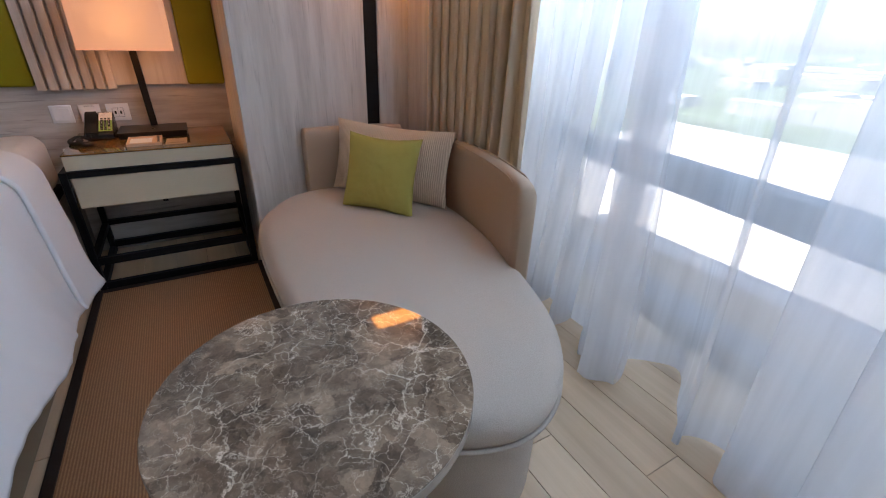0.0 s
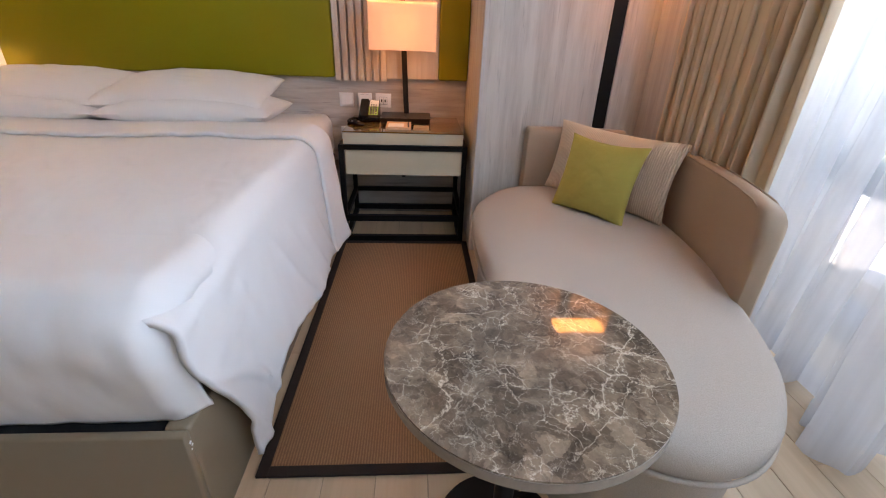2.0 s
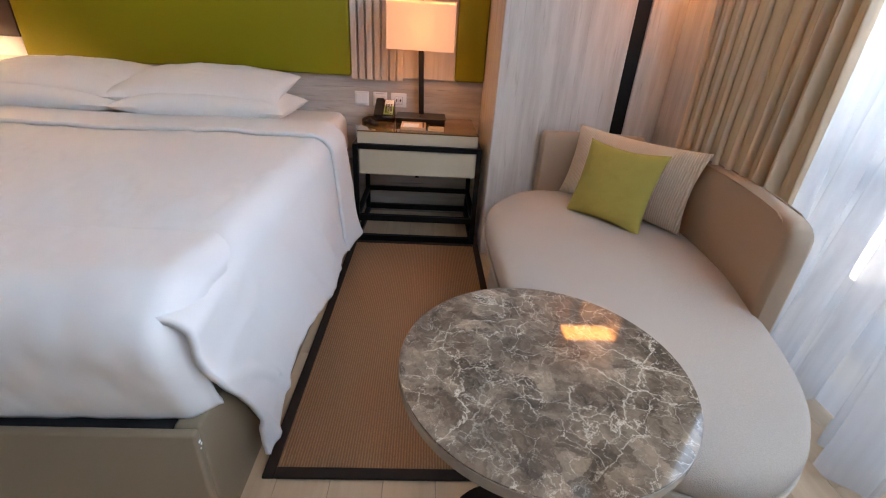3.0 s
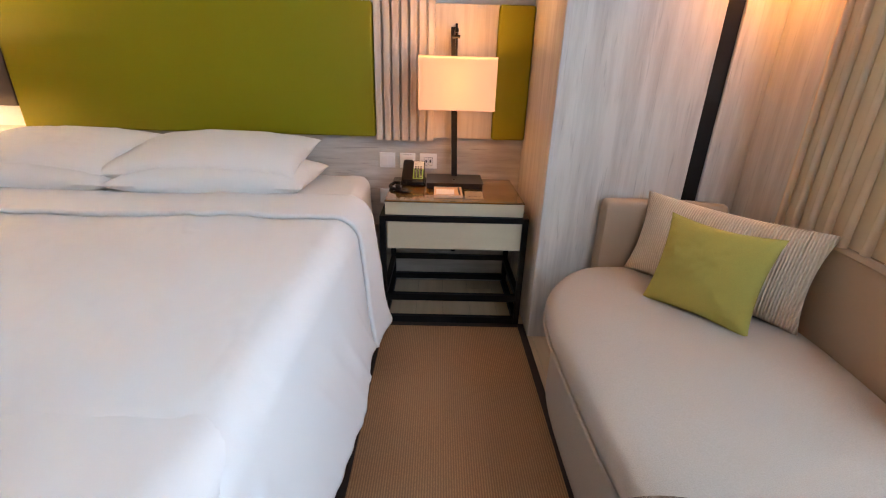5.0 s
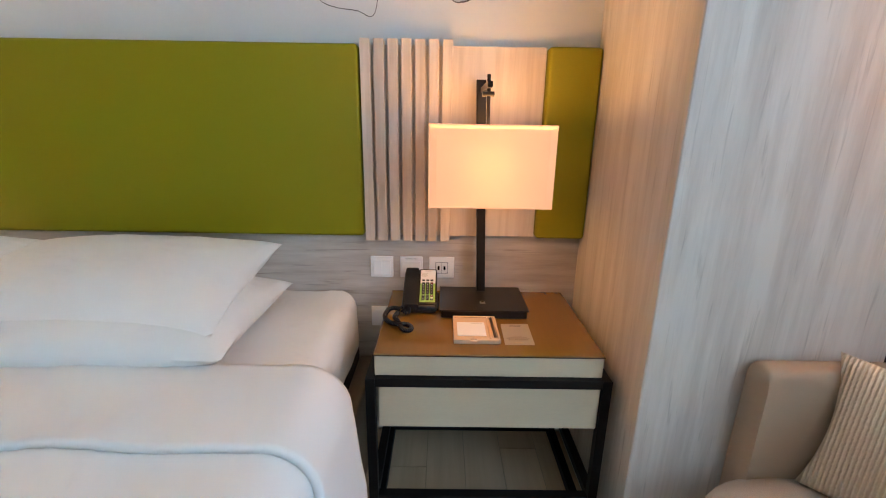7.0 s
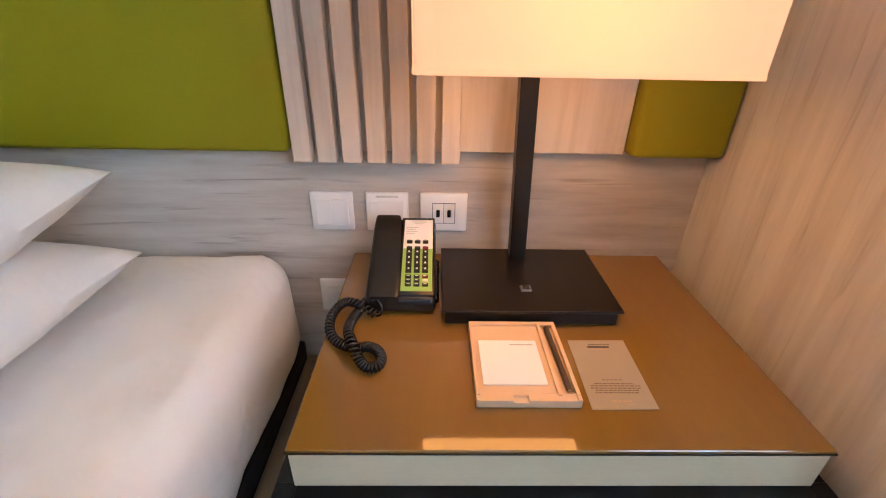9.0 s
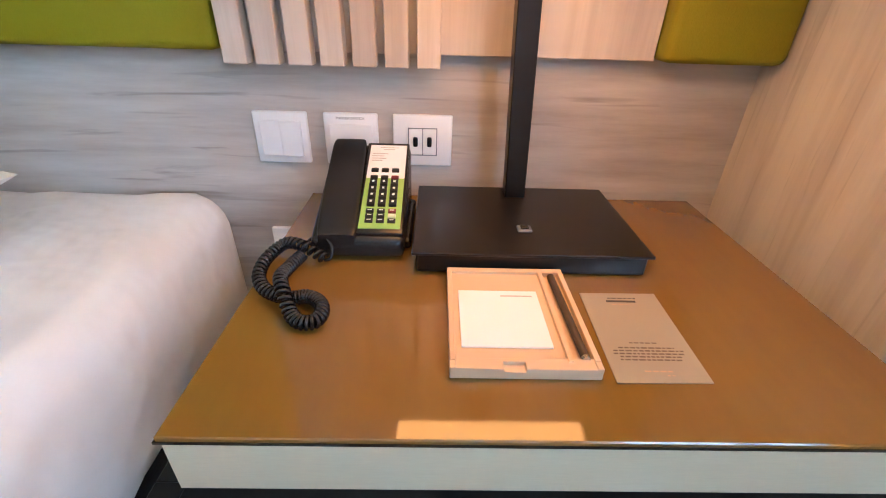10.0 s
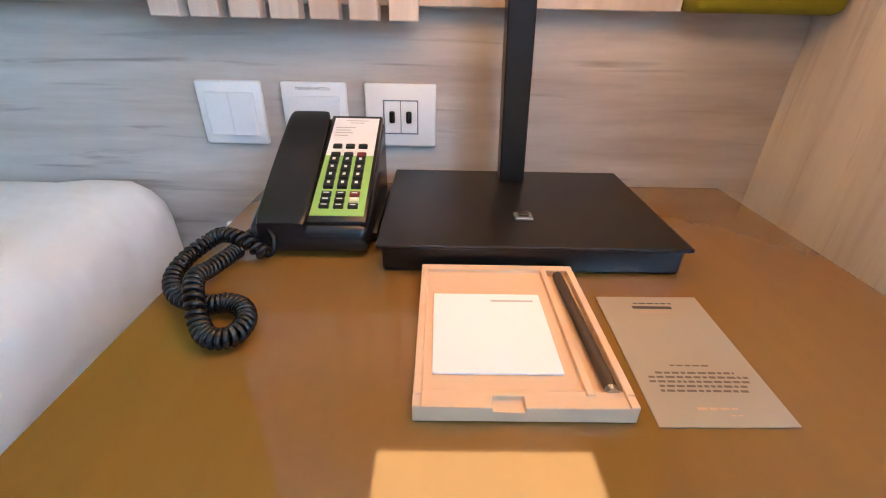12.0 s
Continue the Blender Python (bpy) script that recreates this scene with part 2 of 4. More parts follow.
def shade_cloth(name, colour, strength):
    """Lampshade linen: softly glowing cloth that also lets the bulb behind it shine through."""
    m = bpy.data.materials.new(name)
    m.use_nodes = True
    t = m.node_tree
    t.nodes.remove(t.nodes["Principled BSDF"])
    d, tl, em = t.nodes.new("ShaderNodeBsdfDiffuse"), t.nodes.new("ShaderNodeBsdfTranslucent"), t.nodes.new("ShaderNodeEmission")
    d.inputs[0].default_value, tl.inputs[0].default_value = (0.30, 0.26, 0.21, 1), (0.80, 0.62, 0.42, 1)
    em.inputs[0].default_value = (*colour, 1)
    co, weave, slub, level = t.nodes.new("ShaderNodeTexCoord"), t.nodes.new("ShaderNodeTexNoise"), t.nodes.new("ShaderNodeMapping"), t.nodes.new("ShaderNodeMapRange")
    slub.inputs["Scale"].default_value = (60, 60, 420)
    weave.inputs["Scale"].default_value, weave.inputs["Detail"].default_value = 1.0, 4
    level.inputs[3].default_value, level.inputs[4].default_value = 0.93 * strength, 1.07 * strength
    t.links.new(co.outputs["Object"], slub.inputs["Vector"])
    t.links.new(slub.outputs[0], weave.inputs["Vector"])
    t.links.new(weave.outputs["Fac"], level.inputs[0])
    t.links.new(level.outputs[0], em.inputs[1])
    mix, add = t.nodes.new("ShaderNodeMixShader"), t.nodes.new("ShaderNodeAddShader")
    mix.inputs[0].default_value = 0.6
    t.links.new(d.outputs[0], mix.inputs[1])
    t.links.new(tl.outputs[0], mix.inputs[2])
    t.links.new(mix.outputs[0], add.inputs[0])
    t.links.new(em.outputs[0], add.inputs[1])
    t.links.new(add.outputs[0], t.nodes["Material Output"].inputs["Surface"])
    return m


def glass(name, rough=0.0):
    m = bpy.data.materials.new(name)
    m.use_nodes = True
    b = m.node_tree.nodes["Principled BSDF"]
    b.inputs["Base Color"].default_value = (0.96, 0.98, 0.98, 1)
    b.inputs["Transmission Weight"].default_value = 1
    b.inputs["Roughness"].default_value, b.inputs["IOR"].default_value = rough, 1.1
    return m


VENEER_UP = wood("pale_veneer_upright", (0.50, 0.447, 0.395), (0.67, 0.62, 0.56), 2, 1.3, fleck=0.42, cross=12.0)
# for the unseen walls only: tone chosen for the warm light they bounce
VENEER_BOUNCE = wood("tan_bounce_veneer", (0.34, 0.265, 0.20), (0.47, 0.385, 0.30), 2)
VENEER_ACROSS = wood("pale_veneer_across", (0.38, 0.325, 0.28), (0.63, 0.585, 0.535), 0, 1.2, fleck=0.6, cross=10.0)
VENEER_SLAT = wood("pale_veneer_slat", (0.48, 0.40, 0.33), (0.66, 0.58, 0.50), 2, per_object=0.6)
PLANK = wood("oak_look_plank", (0.60, 0.435, 0.275), (0.70, 0.525, 0.35), 1, 0.8, 0.4, 0.6)
PAINT = material("pale_grey_wall_paint", (0.66, 0.67, 0.67), 0.85, grain=0.02, grain_size=120, blotch=0.03, bump=0.08)
CEILING_PAINT = material("white_ceiling_paint", (0.80, 0.79, 0.77), 0.9, grain=0.015, blotch=0.02, bump=0.05)
GROUT = material("tan_joint", (0.40, 0.30, 0.20), 0.9, grain=0.1)
GREEN = material("olive_green_leatherette", (0.262, 0.236, 0.006), 0.52, grain=0.05, grain_size=240, blotch=0.04, blotch_size=2, bump=0.2, bump_size=500, spec=0.22)
BROWN_DARK = material("dark_brown_panel", (0.05, 0.035, 0.028), 0.5, grain=0.12, grain_size=60, blotch=0.05)
LINEN = material("white_bed_linen", (0.80, 0.79, 0.78), 0.85, grain=0.02, grain_size=500, blotch=0.012, blotch_size=5, bump=0.12, bump_size=14, bump_depth=0.01)
PILLOW_CLOTH = material("white_pillow_cotton", (0.80, 0.79, 0.77), 0.85, grain=0.02, grain_size=500, blotch=0.02, bump=0.45, bump_size=15, bump_depth=0.01)
MATTRESS_CLOTH = material("white_fitted_sheet", (0.80, 0.78, 0.75), 0.85, grain=0.02, grain_size=400, blotch=0.02, bump=0.9, bump_size=7, bump_depth=0.025)
BED_LEATHER = material("taupe_leatherette", (0.23, 0.175, 0.113), 0.45, grain=0.05, grain_size=200, blotch=0.05, bump=0.15, bump_size=450)
BLACK_CLOTH = material("black_underside_cloth", (0.008, 0.008, 0.010), 0.9, grain=0.1)
RUG = ribbed("brown_sisal_weave", (0.24, 0.126, 0.058), (0.37, 0.205, 0.096), 0.008, 0, strength=0.3)
RUG_EDGE = material("dark_brown_rug_binding", (0.022, 0.012, 0.008), 0.8, grain=0.15, grain_size=300, blotch=0.05, bump=0.3)
BLACK_METAL = material("black_powder_coat", (0.010, 0.009, 0.009), 0.5, grain=0.1, grain_size=200, blotch=0.1, bump=0.05, spec=0.2)
LAMP_METAL = material("blackened_bronze", (0.016, 0.012, 0.010), 0.30, metal=0.35, grain=0.12, grain_size=90, blotch=0.15)
CREAM = material("cream_textile_laminate", (0.64, 0.54, 0.375), 0.6, grain=0.07, grain_size=60, blotch=0.02, bump=0.2, stretch=(1, 6, 12))
TOP_GLASS = material("bronze_back_painted_glass", (0.215, 0.108, 0.020), 0.03, grain=0.05, grain_size=12, blotch=0.05, stretch=(8, 1, 1), spec=0.7, coat=0.6)
GLASS_EDGE = material("dark_glass_edge", (0.03, 0.018, 0.010), 0.1)
SOFA = material("greige_woven_upholstery", (0.465, 0.405, 0.34), 0.9, grain=0.16, grain_size=330, blotch=0.03, bump=0.45, bump_size=420)
SOFA_LEATHER = material("taupe_faux_leather", (0.39, 0.285, 0.195), 0.5, grain=0.05, grain_size=300, blotch=0.04, bump=0.15, bump_size=500)
CUSHION_GREEN = material("lime_green_linen", (0.42, 0.355, 0.075), 0.9, grain=0.12, grain_size=320, blotch=0.04, bump=0.35, bump_size=420)
CUSHION_BEIGE = ribbed("cream_pleated_cloth", (0.70, 0.55, 0.39), (0.84, 0.70, 0.53), 0.0085, 0, strength=0.9)
DRAPE = cloth_through("beige_blackout_drape", (0.82, 0.66, 0.47), 0.0, 0.26)
SHEER = cloth_through("white_voile", (0.91, 0.93, 0.96), 0.45, 0.76)
SHADE = shade_cloth("cream_lampshade_linen", (1.0, 0.48, 0.30), 0.095)
BULB = glowing("warm_bulb", (1.0, 0.52, 0.19), 2.4)
DIFFUSER = glowing("lamp_diffuser", (1.0, 0.42, 0.12), 1.15)
DIFFUSER_TOP = glowing("lamp_diffuser_upper", (1.0, 0.44, 0.13), 3.0)
# boosted glow of the far lamp, added as warm fill for bed and ceiling
FILL_FAR_TOP = glowing("far_lamp_fill_upper", (1.0, 0.60, 0.30), 28.0)
FILL_FAR = glowing("far_lamp_fill", (1.0, 0.60, 0.30), 26.0)
DIFFUSER_WALL = glowing("wall_lamp_diffuser", (1.0, 0.37, 0.07), 3.8)
WHITE_PLASTIC = material("white_switch_plastic", (0.82, 0.82, 0.82), 0.3, grain=0.01, blotch=0.01)
GREY_METAL = material("grey_anodised_frame", (0.20, 0.22, 0.25), 0.4, metal=0.4, grain=0.05)
BLACK_PLASTIC = material("black_phone_plastic", (0.012, 0.012, 0.013), 0.27, grain=0.08, grain_size=300, blotch=0.05, bump=0.06, bump_size=900)
KEY_BLACK = material("black_key", (0.010, 0.010, 0.010), 0.35)
KEY_RED = material("dark_red_key", (0.16, 0.012, 0.012), 0.4)
KEY_CREAM = material("pale_yellow_key", (0.62, 0.60, 0.35), 0.4)
FACE_GREEN = material("light_green_faceplate", (0.30, 0.48, 0.10), 0.45, grain=0.03)
FACE_WHITE = material("white_faceplate", (0.80, 0.78, 0.76), 0.45, grain=0.02)
TRAY = material("salmon_beige_resin", (0.66, 0.45, 0.28), 0.5, grain=0.03, grain_size=80, blotch=0.03)
PAPER = material("white_paper", (0.84, 0.82, 0.81), 0.8, grain=0.01)
PEN = material("dark_wood_pencil", (0.055, 0.035, 0.025), 0.5, grain=0.3, grain_size=90)
CARD = material("grey_beige_card", (0.36, 0.29, 0.20), 0.55, grain=0.03)
INK = material("dark_ink", (0.05, 0.035, 0.025), 0.7)
INK_CARD = material("brown_ink", (0.15, 0.10, 0.065), 0.7)
INK_FAINT = material("faint_grey_ink", (0.50, 0.46, 0.43), 0.7)
INK_PALE = material("pale_orange_ink", (0.55, 0.33, 0.19), 0.7)
MURAL = material("grey_mural_ink", (0.07, 0.065, 0.065), 0.9, grain=0.2)
STEEL = material("steel", (0.5, 0.5, 0.5), 0.25, metal=1.0)
MARBLE = marble_stone()
MARBLE_EDGE = material("polished_marble_edge", (0.28, 0.235, 0.19), 0.25, grain=0.2, grain_size=60, blotch=0.1)
PANE = glass("clear_window_glass")
CONCRETE = material("sunlit_pale_concrete", (0.66, 0.64, 0.60), 0.9, grain=0.06, grain_size=30, blotch=0.06, blotch_size=0.4)
FOLIAGE = material("hazy_distant_land", (0.12, 0.155, 0.085), 0.9, grain=0.45, grain_size=0.10, blotch=0.40, blotch_size=0.025)
FAR_ROOF = material("pale_far_roofs", (0.60, 0.58, 0.55), 0.9, grain=0.1, grain_size=0.3)

# ---------------------------------------------------------------- building helpers
PLACES = {}


def thing(name, place, label, category, group="", kind=""):
    ob = new(name)
    ob.location = place
    ob.empty_display_size = 0.1
    PLACES[ob] = Vector(place)
    return tagged(ob, label, category, group, kind)


def part(name, bm, mat, parent=None, label="", smooth=False, local=False):
    """Links a bmesh as one mesh under a thing or a part. Shapes come in room coordinates unless local."""
    bmesh.ops.recalc_face_normals(bm, faces=bm.faces)
    if parent is not None and not local:
        bmesh.ops.translate(bm, verts=bm.verts, vec=-PLACES[parent])
    me = bpy.data.meshes.new(name)
    bm.to_mesh(me)
    bm.free()
    me.materials.append(mat)
    if smooth:
        me.polygons.foreach_set("use_smooth", [True] * len(me.polygons))
        me.set_sharp_from_angle(angle=radians(50))
    ob = new(name, me)
    PLACES[ob] = Vector((0, 0, 0))
    if parent is not None:
        ob.parent = parent
        PLACES[ob] = PLACES[parent].copy()
    if label:
        ob["label"] = label
    return ob


def box(x0, x1, y0, y1, z0, z1, bevel=0.002, segments=1, bm=None):
    bm = bm or bmesh.new()
    made = bmesh.ops.create_cube(bm, size=1)["verts"]
    for v in made:
        v.co = Vector((x0 + (v.co.x + 0.5) * (x1 - x0), y0 + (v.co.y + 0.5) * (y1 - y0), z0 + (v.co.z + 0.5) * (z1 - z0)))
    if bevel:
        edges = list({e for v in made for e in v.link_edges})
        bmesh.ops.bevel(bm, geom=edges, offset=bevel, segments=segments, profile=0.5, affect="EDGES")
    return bm


def rod(a, b, radius, sides=12, bm=None, radius_b=None):
    bm = bm or bmesh.new()
    a, b = Vector(a), Vector(b)
    made = bmesh.ops.create_cone(bm, cap_ends=True, segments=sides, radius1=radius, radius2=radius if radius_b is None else radius_b, depth=(b - a).length)["verts"]
    bmesh.ops.transform(bm, verts=made, matrix=Matrix.Translation((a + b) / 2) @ (b - a).to_track_quat("Z", "Y").to_matrix().to_4x4())
    return bm


def sheet(rows, columns, shape, closed=False, bm=None):
    """A surface through shape(u, v), u and v from 0 to 1."""
    bm = bm or bmesh.new()
    grid = [[bm.verts.new(shape(i / (columns - (0 if closed else 1)), j / (rows - 1))) for i in range(columns)] for j in range(rows)]
    for j in range(rows - 1):
        for i in range(columns if closed else columns - 1):
            k = (i + 1) % columns
            bm.faces.new((grid[j][i], grid[j][k], grid[j + 1][k], grid[j + 1][i]))
    return bm


def prism(outline, z0, z1, bevel=0.0, segments=3, bm=None):
    """An upright solid over a closed outline of (x, y)."""
    bm = bm or bmesh.new()
    low = [bm.verts.new((x, y, z0)) for x, y in outline]
    high = [bm.verts.new((x, y, z1)) for x, y in outline]
    bm.faces.new(low[::-1])
    top = bm.faces.new(high)
    for i in range(len(low)):
        k = (i + 1) % len(low)
        bm.faces.new((low[i], low[k], high[k], high[i]))
    if bevel:
        bmesh.ops.bevel(bm, geom=list(top.edges), offset=bevel, segments=segments, profile=0.5, affect="EDGES")
    return bm


def solid(ob, depth, offset=-1.0):
    mod = ob.modifiers.new("thickness", "SOLIDIFY")
    mod.thickness, mod.offset = depth, offset
    return ob


def smooth_step(a, b, x):
    k = min(1.0, max(0.0, (x - a) / (b - a)))
    return k * k * (3 - 2 * k)


def ripple(x, y, z=0.0, size=1.0):
    return noise.noise((x / size, y / size, z / size))


def structure(name, bm, mat, label, category="", smooth=False):
    return tagged(part(name, bm, mat, smooth=smooth), label, category or name.split("_")[0], kind="structure")


def bars(name, x0, x1, ys, height, z, mat, parent, ragged=0.0):
    """Flat printed lines lying on a surface that faces up."""
    for i, y in enumerate(ys):
        cut = ragged * (0.5 + 0.5 * math.sin(i * 2.3))
        bm = bmesh.new()
        bm.faces.new([bm.verts.new(p) for p in ((x0, y, z), (x1 - cut, y, z), (x1 - cut, y + height, z), (x0, y + height, z))])
        part(name, bm, mat, parent)


# ---------------------------------------------------------------- the room
H = 2.62                      # ceiling
structure("wall_north", box(-4.2, 0.751, 0.0, 0.15, 0.0, 0.832, 0), VENEER_ACROSS, "pale grey wood veneer wall below the headboard", "wall")
structure("wall_north_upper", box(-4.2, 0.751, 0.0, 0.15, 0.832, H, 0), PAINT, "pale grey painted wall above the headboard", "wall")
structure("pier", box(0.751, 1.322, -0.580, 0.15, 0.0, H, 0.003), VENEER_UP, "wall pier clad in pale wood veneer beside the nightstand", "wall")
structure("pier_recess", box(1.322, 1.388, -0.568, 0.15, 0.0, H, 0), BLACK_METAL, "black vertical joint strip between wood panels", "trim")
structure("pier_side_panel", box(1.388, 1.543, -0.580, 0.15, 0.0, H, 0.003), VENEER_UP, "pale wood wall panel behind the daybed", "wall")
structure("pier_return", box(1.543, 2.62, -0.840, 0.15, 0.0, H, 0.003), VENEER_UP, "pale wood wall panel at the window corner", "wall")
# unseen walls that close the room; their tan tone sets the bounced light
structure("wall_west", box(-4.35, -4.2, -5.6, 0.15, 0.0, H, 0), VENEER_BOUNCE, "unseen side wall closing the room, tan to tune bounced light", "wall")
structure("wall_south", box(-4.35, 2.6, -5.75, -5.6, 0.0, H, 0), VENEER_BOUNCE, "unseen wall opposite the bed, tan to tune bounced light", "wall")
structure("ceiling", box(-4.35, 2.8, -5.75, 0.15, H, H + 0.15, 0), CEILING_PAINT, "flat white painted ceiling", "ceiling")
floor = structure("floor", box(-4.35, 2.8, -5.75, 0.15, -0.15, -0.004, 0), GROUT, "floor of pale oak-look plank tiles", "floor")

# window wall, slightly turned: along it runs w, out of the room runs n
LEAN_BACK = 0.13


def wall_line(y, out=0.0):
    return 2.18 + LEAN_BACK * (y + 1.4) + out


def window_box(y0, y1, out0, out1, z0, z1, bevel=0.003):
    bm = bmesh.new()
    pts = [(wall_line(y, o), y) for y, o in ((y0, out0), (y1, out0), (y1, out1), (y0, out1))]
    return prism(pts, z0, z1)


structure("wall_east_head", window_box(-0.84, -5.75, 0.0, 0.18, 2.48, H), PAINT, "painted wall strip above the tall window", "wall")
structure("wall_east_end", window_box(-4.6, -5.75, 0.0, 0.18, 0.0, 2.48), PAINT, "painted wall beside the tall window", "wall")
structure("wall_east_corner", window_box(-0.84, -0.85, 0.0, 0.18, 0.0, 2.48), PAINT, "painted wall at the window corner", "wall")
window = thing("window_1", (wall_line(-2.7), -2.7, 0.0), "floor-to-ceiling window with grey metal transoms behind sheer curtains", "window", kind="structure")
part("window_sill", window_box(-0.62, -4.6, 0.0, 0.18, 0.0, 0.10), GREY_METAL, window)
part("transom", window_box(-0.62, -4.6, 0.02, 0.12, 0.560, 0.675), GREY_METAL, window, "grey metal transom bar")
part("window_frame", window_box(-0.62, -4.6, 0.02, 0.12, 2.40, 2.48), GREY_METAL, window)
for y in (-0.80, -2.62, -4.54):
    part("mullion", window_box(y, y - 0.06, 0.02, 0.12, 0.10, 2.40), GREY_METAL, window)
for y0, y1 in ((-0.86, -2.62), (-2.68, -4.54)):
    for z0, z1 in ((0.10, 0.560), (0.675, 2.40)):
        pane = part("pane", window_box(y0, y1, 0.06, 0.068, z0, z1), PANE, window)
        pane.visible_shadow = False

# outside: a pale roof terrace below the window and wooded land beyond
terrace = structure("terrace", prism([(1.7, -40.0), (8.6, -40.0), (8.6, 2.6), (6.0, 2.0), (5.0, 9.0), (1.7, 9.0)], -0.5, -0.25), CONCRETE, "sunlit pale concrete terrace outside the window", "ground")
structure("ground", box(2.0, 2500.0, -2500.0, 2500.0, -19.0, -18.0, 0), FOLIAGE, "green wooded land far below the window", "ground")

rng = random.Random(4)
town = bmesh.new()
for i in range(240):
    x = 140 + 900 * rng.random() ** 1.4
    y = rng.uniform(-1.3, 1.1) * (x + 20)
    w, d, h = rng.uniform(6, 26), rng.uniform(6, 26), rng.uniform(3, 9)
    box(x, x + w, y, y + d, -18.0, -18.0 + h, 0, bm=town)
tagged(part("far_town", town, FAR_ROOF), "pale low buildings scattered over the land far away", "buildings", kind="stuff")

# ---------------------------------------------------------------- headboard wall
headboard = thing("headboard", (-0.89, 0.0, 0.83), "wide olive green upholstered headboard panel on the wall", "headboard")
part("green_panel", box(-1.772, -0.010, -0.050, 0.0, 0.829, 1.440, 0.012, 3), GREEN, headboard, smooth=True)
slat_panel = thing("slat_panel", (0.29, 0.0, 0.815), "pale wood wall panel with upright slats behind the bedside lamp", "wall panel")
part("backboard", box(-0.006, 0.580, -0.025, 0.0, 0.829, 1.440, 0.001), VENEER_SLAT, slat_panel)
for i in range(7):
    x = -0.004 + i * 0.0428
    part("slat", box(x, x + 0.0315, -0.050, -0.0255, 0.814, 1.455, 0.0012), VENEER_SLAT, slat_panel)
side_panel = thing("upholstered_panel", (0.665, 0.0, 0.83), "narrow olive green upholstered panel beside the lamp", "wall panel")
part("green_panel", box(0.582, 0.749, -0.053, 0.0, 0.829, 1.440, 0.012, 3), GREEN, side_panel, smooth=True)
dark_panel = thing("dark_panel", (-2.1, 0.0, 0.95), "dark brown wall panel beyond the headboard", "wall panel")
part("board", box(-2.45, -1.79, -0.030, 0.0, 0.93, 1.440, 0.002), BROWN_DARK, dark_panel)


def plate(x0, x1, z0, z1, name, label):
    p = thing(name, ((x0 + x1) / 2, 0.0, z0), label, "socket" if "socket" in name else "switch")
    part("frame", box(x0, x1, -0.009, 0.0, z0, z1, 0.0025, 2), WHITE_PLASTIC, p, smooth=True)
    return p


s1 = plate(0.002, 0.084, 0.665, 0.744, "light_switch", "white plastic rocker light switch on the wood wall")
part("rocker", box(0.012, 0.0435, -0.012, -0.009, 0.677, 0.731, 0.001), WHITE_PLASTIC, s1)
part("rocker", box(0.044, 0.075, -0.015, -0.009, 0.677, 0.731, 0.001), WHITE_PLASTIC, s1)
s2 = plate(0.109, 0.191, 0.665, 0.744, "master_switch", "white plastic master light switch with printed words")
part("rocker", box(0.117, 0.183, -0.012, -0.009, 0.672, 0.728, 0.001), WHITE_PLASTIC, s2)
words = bpy.data.curves.new("words", "FONT")
words.body, words.size, words.align_x, words.align_y = "MASTER SWITCH", 0.0056, "CENTER", "CENTER"
words_ob = new("printed_words", words)
words_ob.data.materials.append(INK)
words_ob.parent = s2
words_ob.matrix_local = pose(0, -0.0096, 0.0715, 90, 0, 0)
s3 = plate(0.214, 0.305, 0.665, 0.744, "usb_socket", "white plastic double USB charging socket on the wood wall")
part("insert_gap", box(0.2370, 0.2820, -0.0097, -0.009, 0.6820, 0.7250, 0), GREY_METAL, s3)
for x in (0.2385, 0.2600):
    cell = part("insert", box(x, x + 0.0205, -0.011, -0.009, 0.6835, 0.7235, 0.0008), WHITE_PLASTIC, s3)
    part("port", box(x + 0.0065, x + 0.0135, -0.0125, -0.0105, 0.6965, 0.7115, 0.002, 2), BLACK_PLASTIC, cell)
s4 = plate(0.000, 0.078, 0.470, 0.548, "wall_socket", "white plastic wall socket half hidden behind the nightstand")
part("insert", box(0.012, 0.066, -0.011, -0.009, 0.482, 0.536, 0.001), WHITE_PLASTIC, s4)

s5 = plate(-1.965, -1.885, 0.664, 0.743, "light_switch", "white plastic light switch beyond the bed")
part("rocker", box(-1.955, -1.895, -0.012, -0.009, 0.676, 0.731, 0.001), WHITE_PLASTIC, s5)

mural = thing("wall_mural", (-0.3, -0.001, 1.5), "thin grey line drawing on the painted wall", "mural")


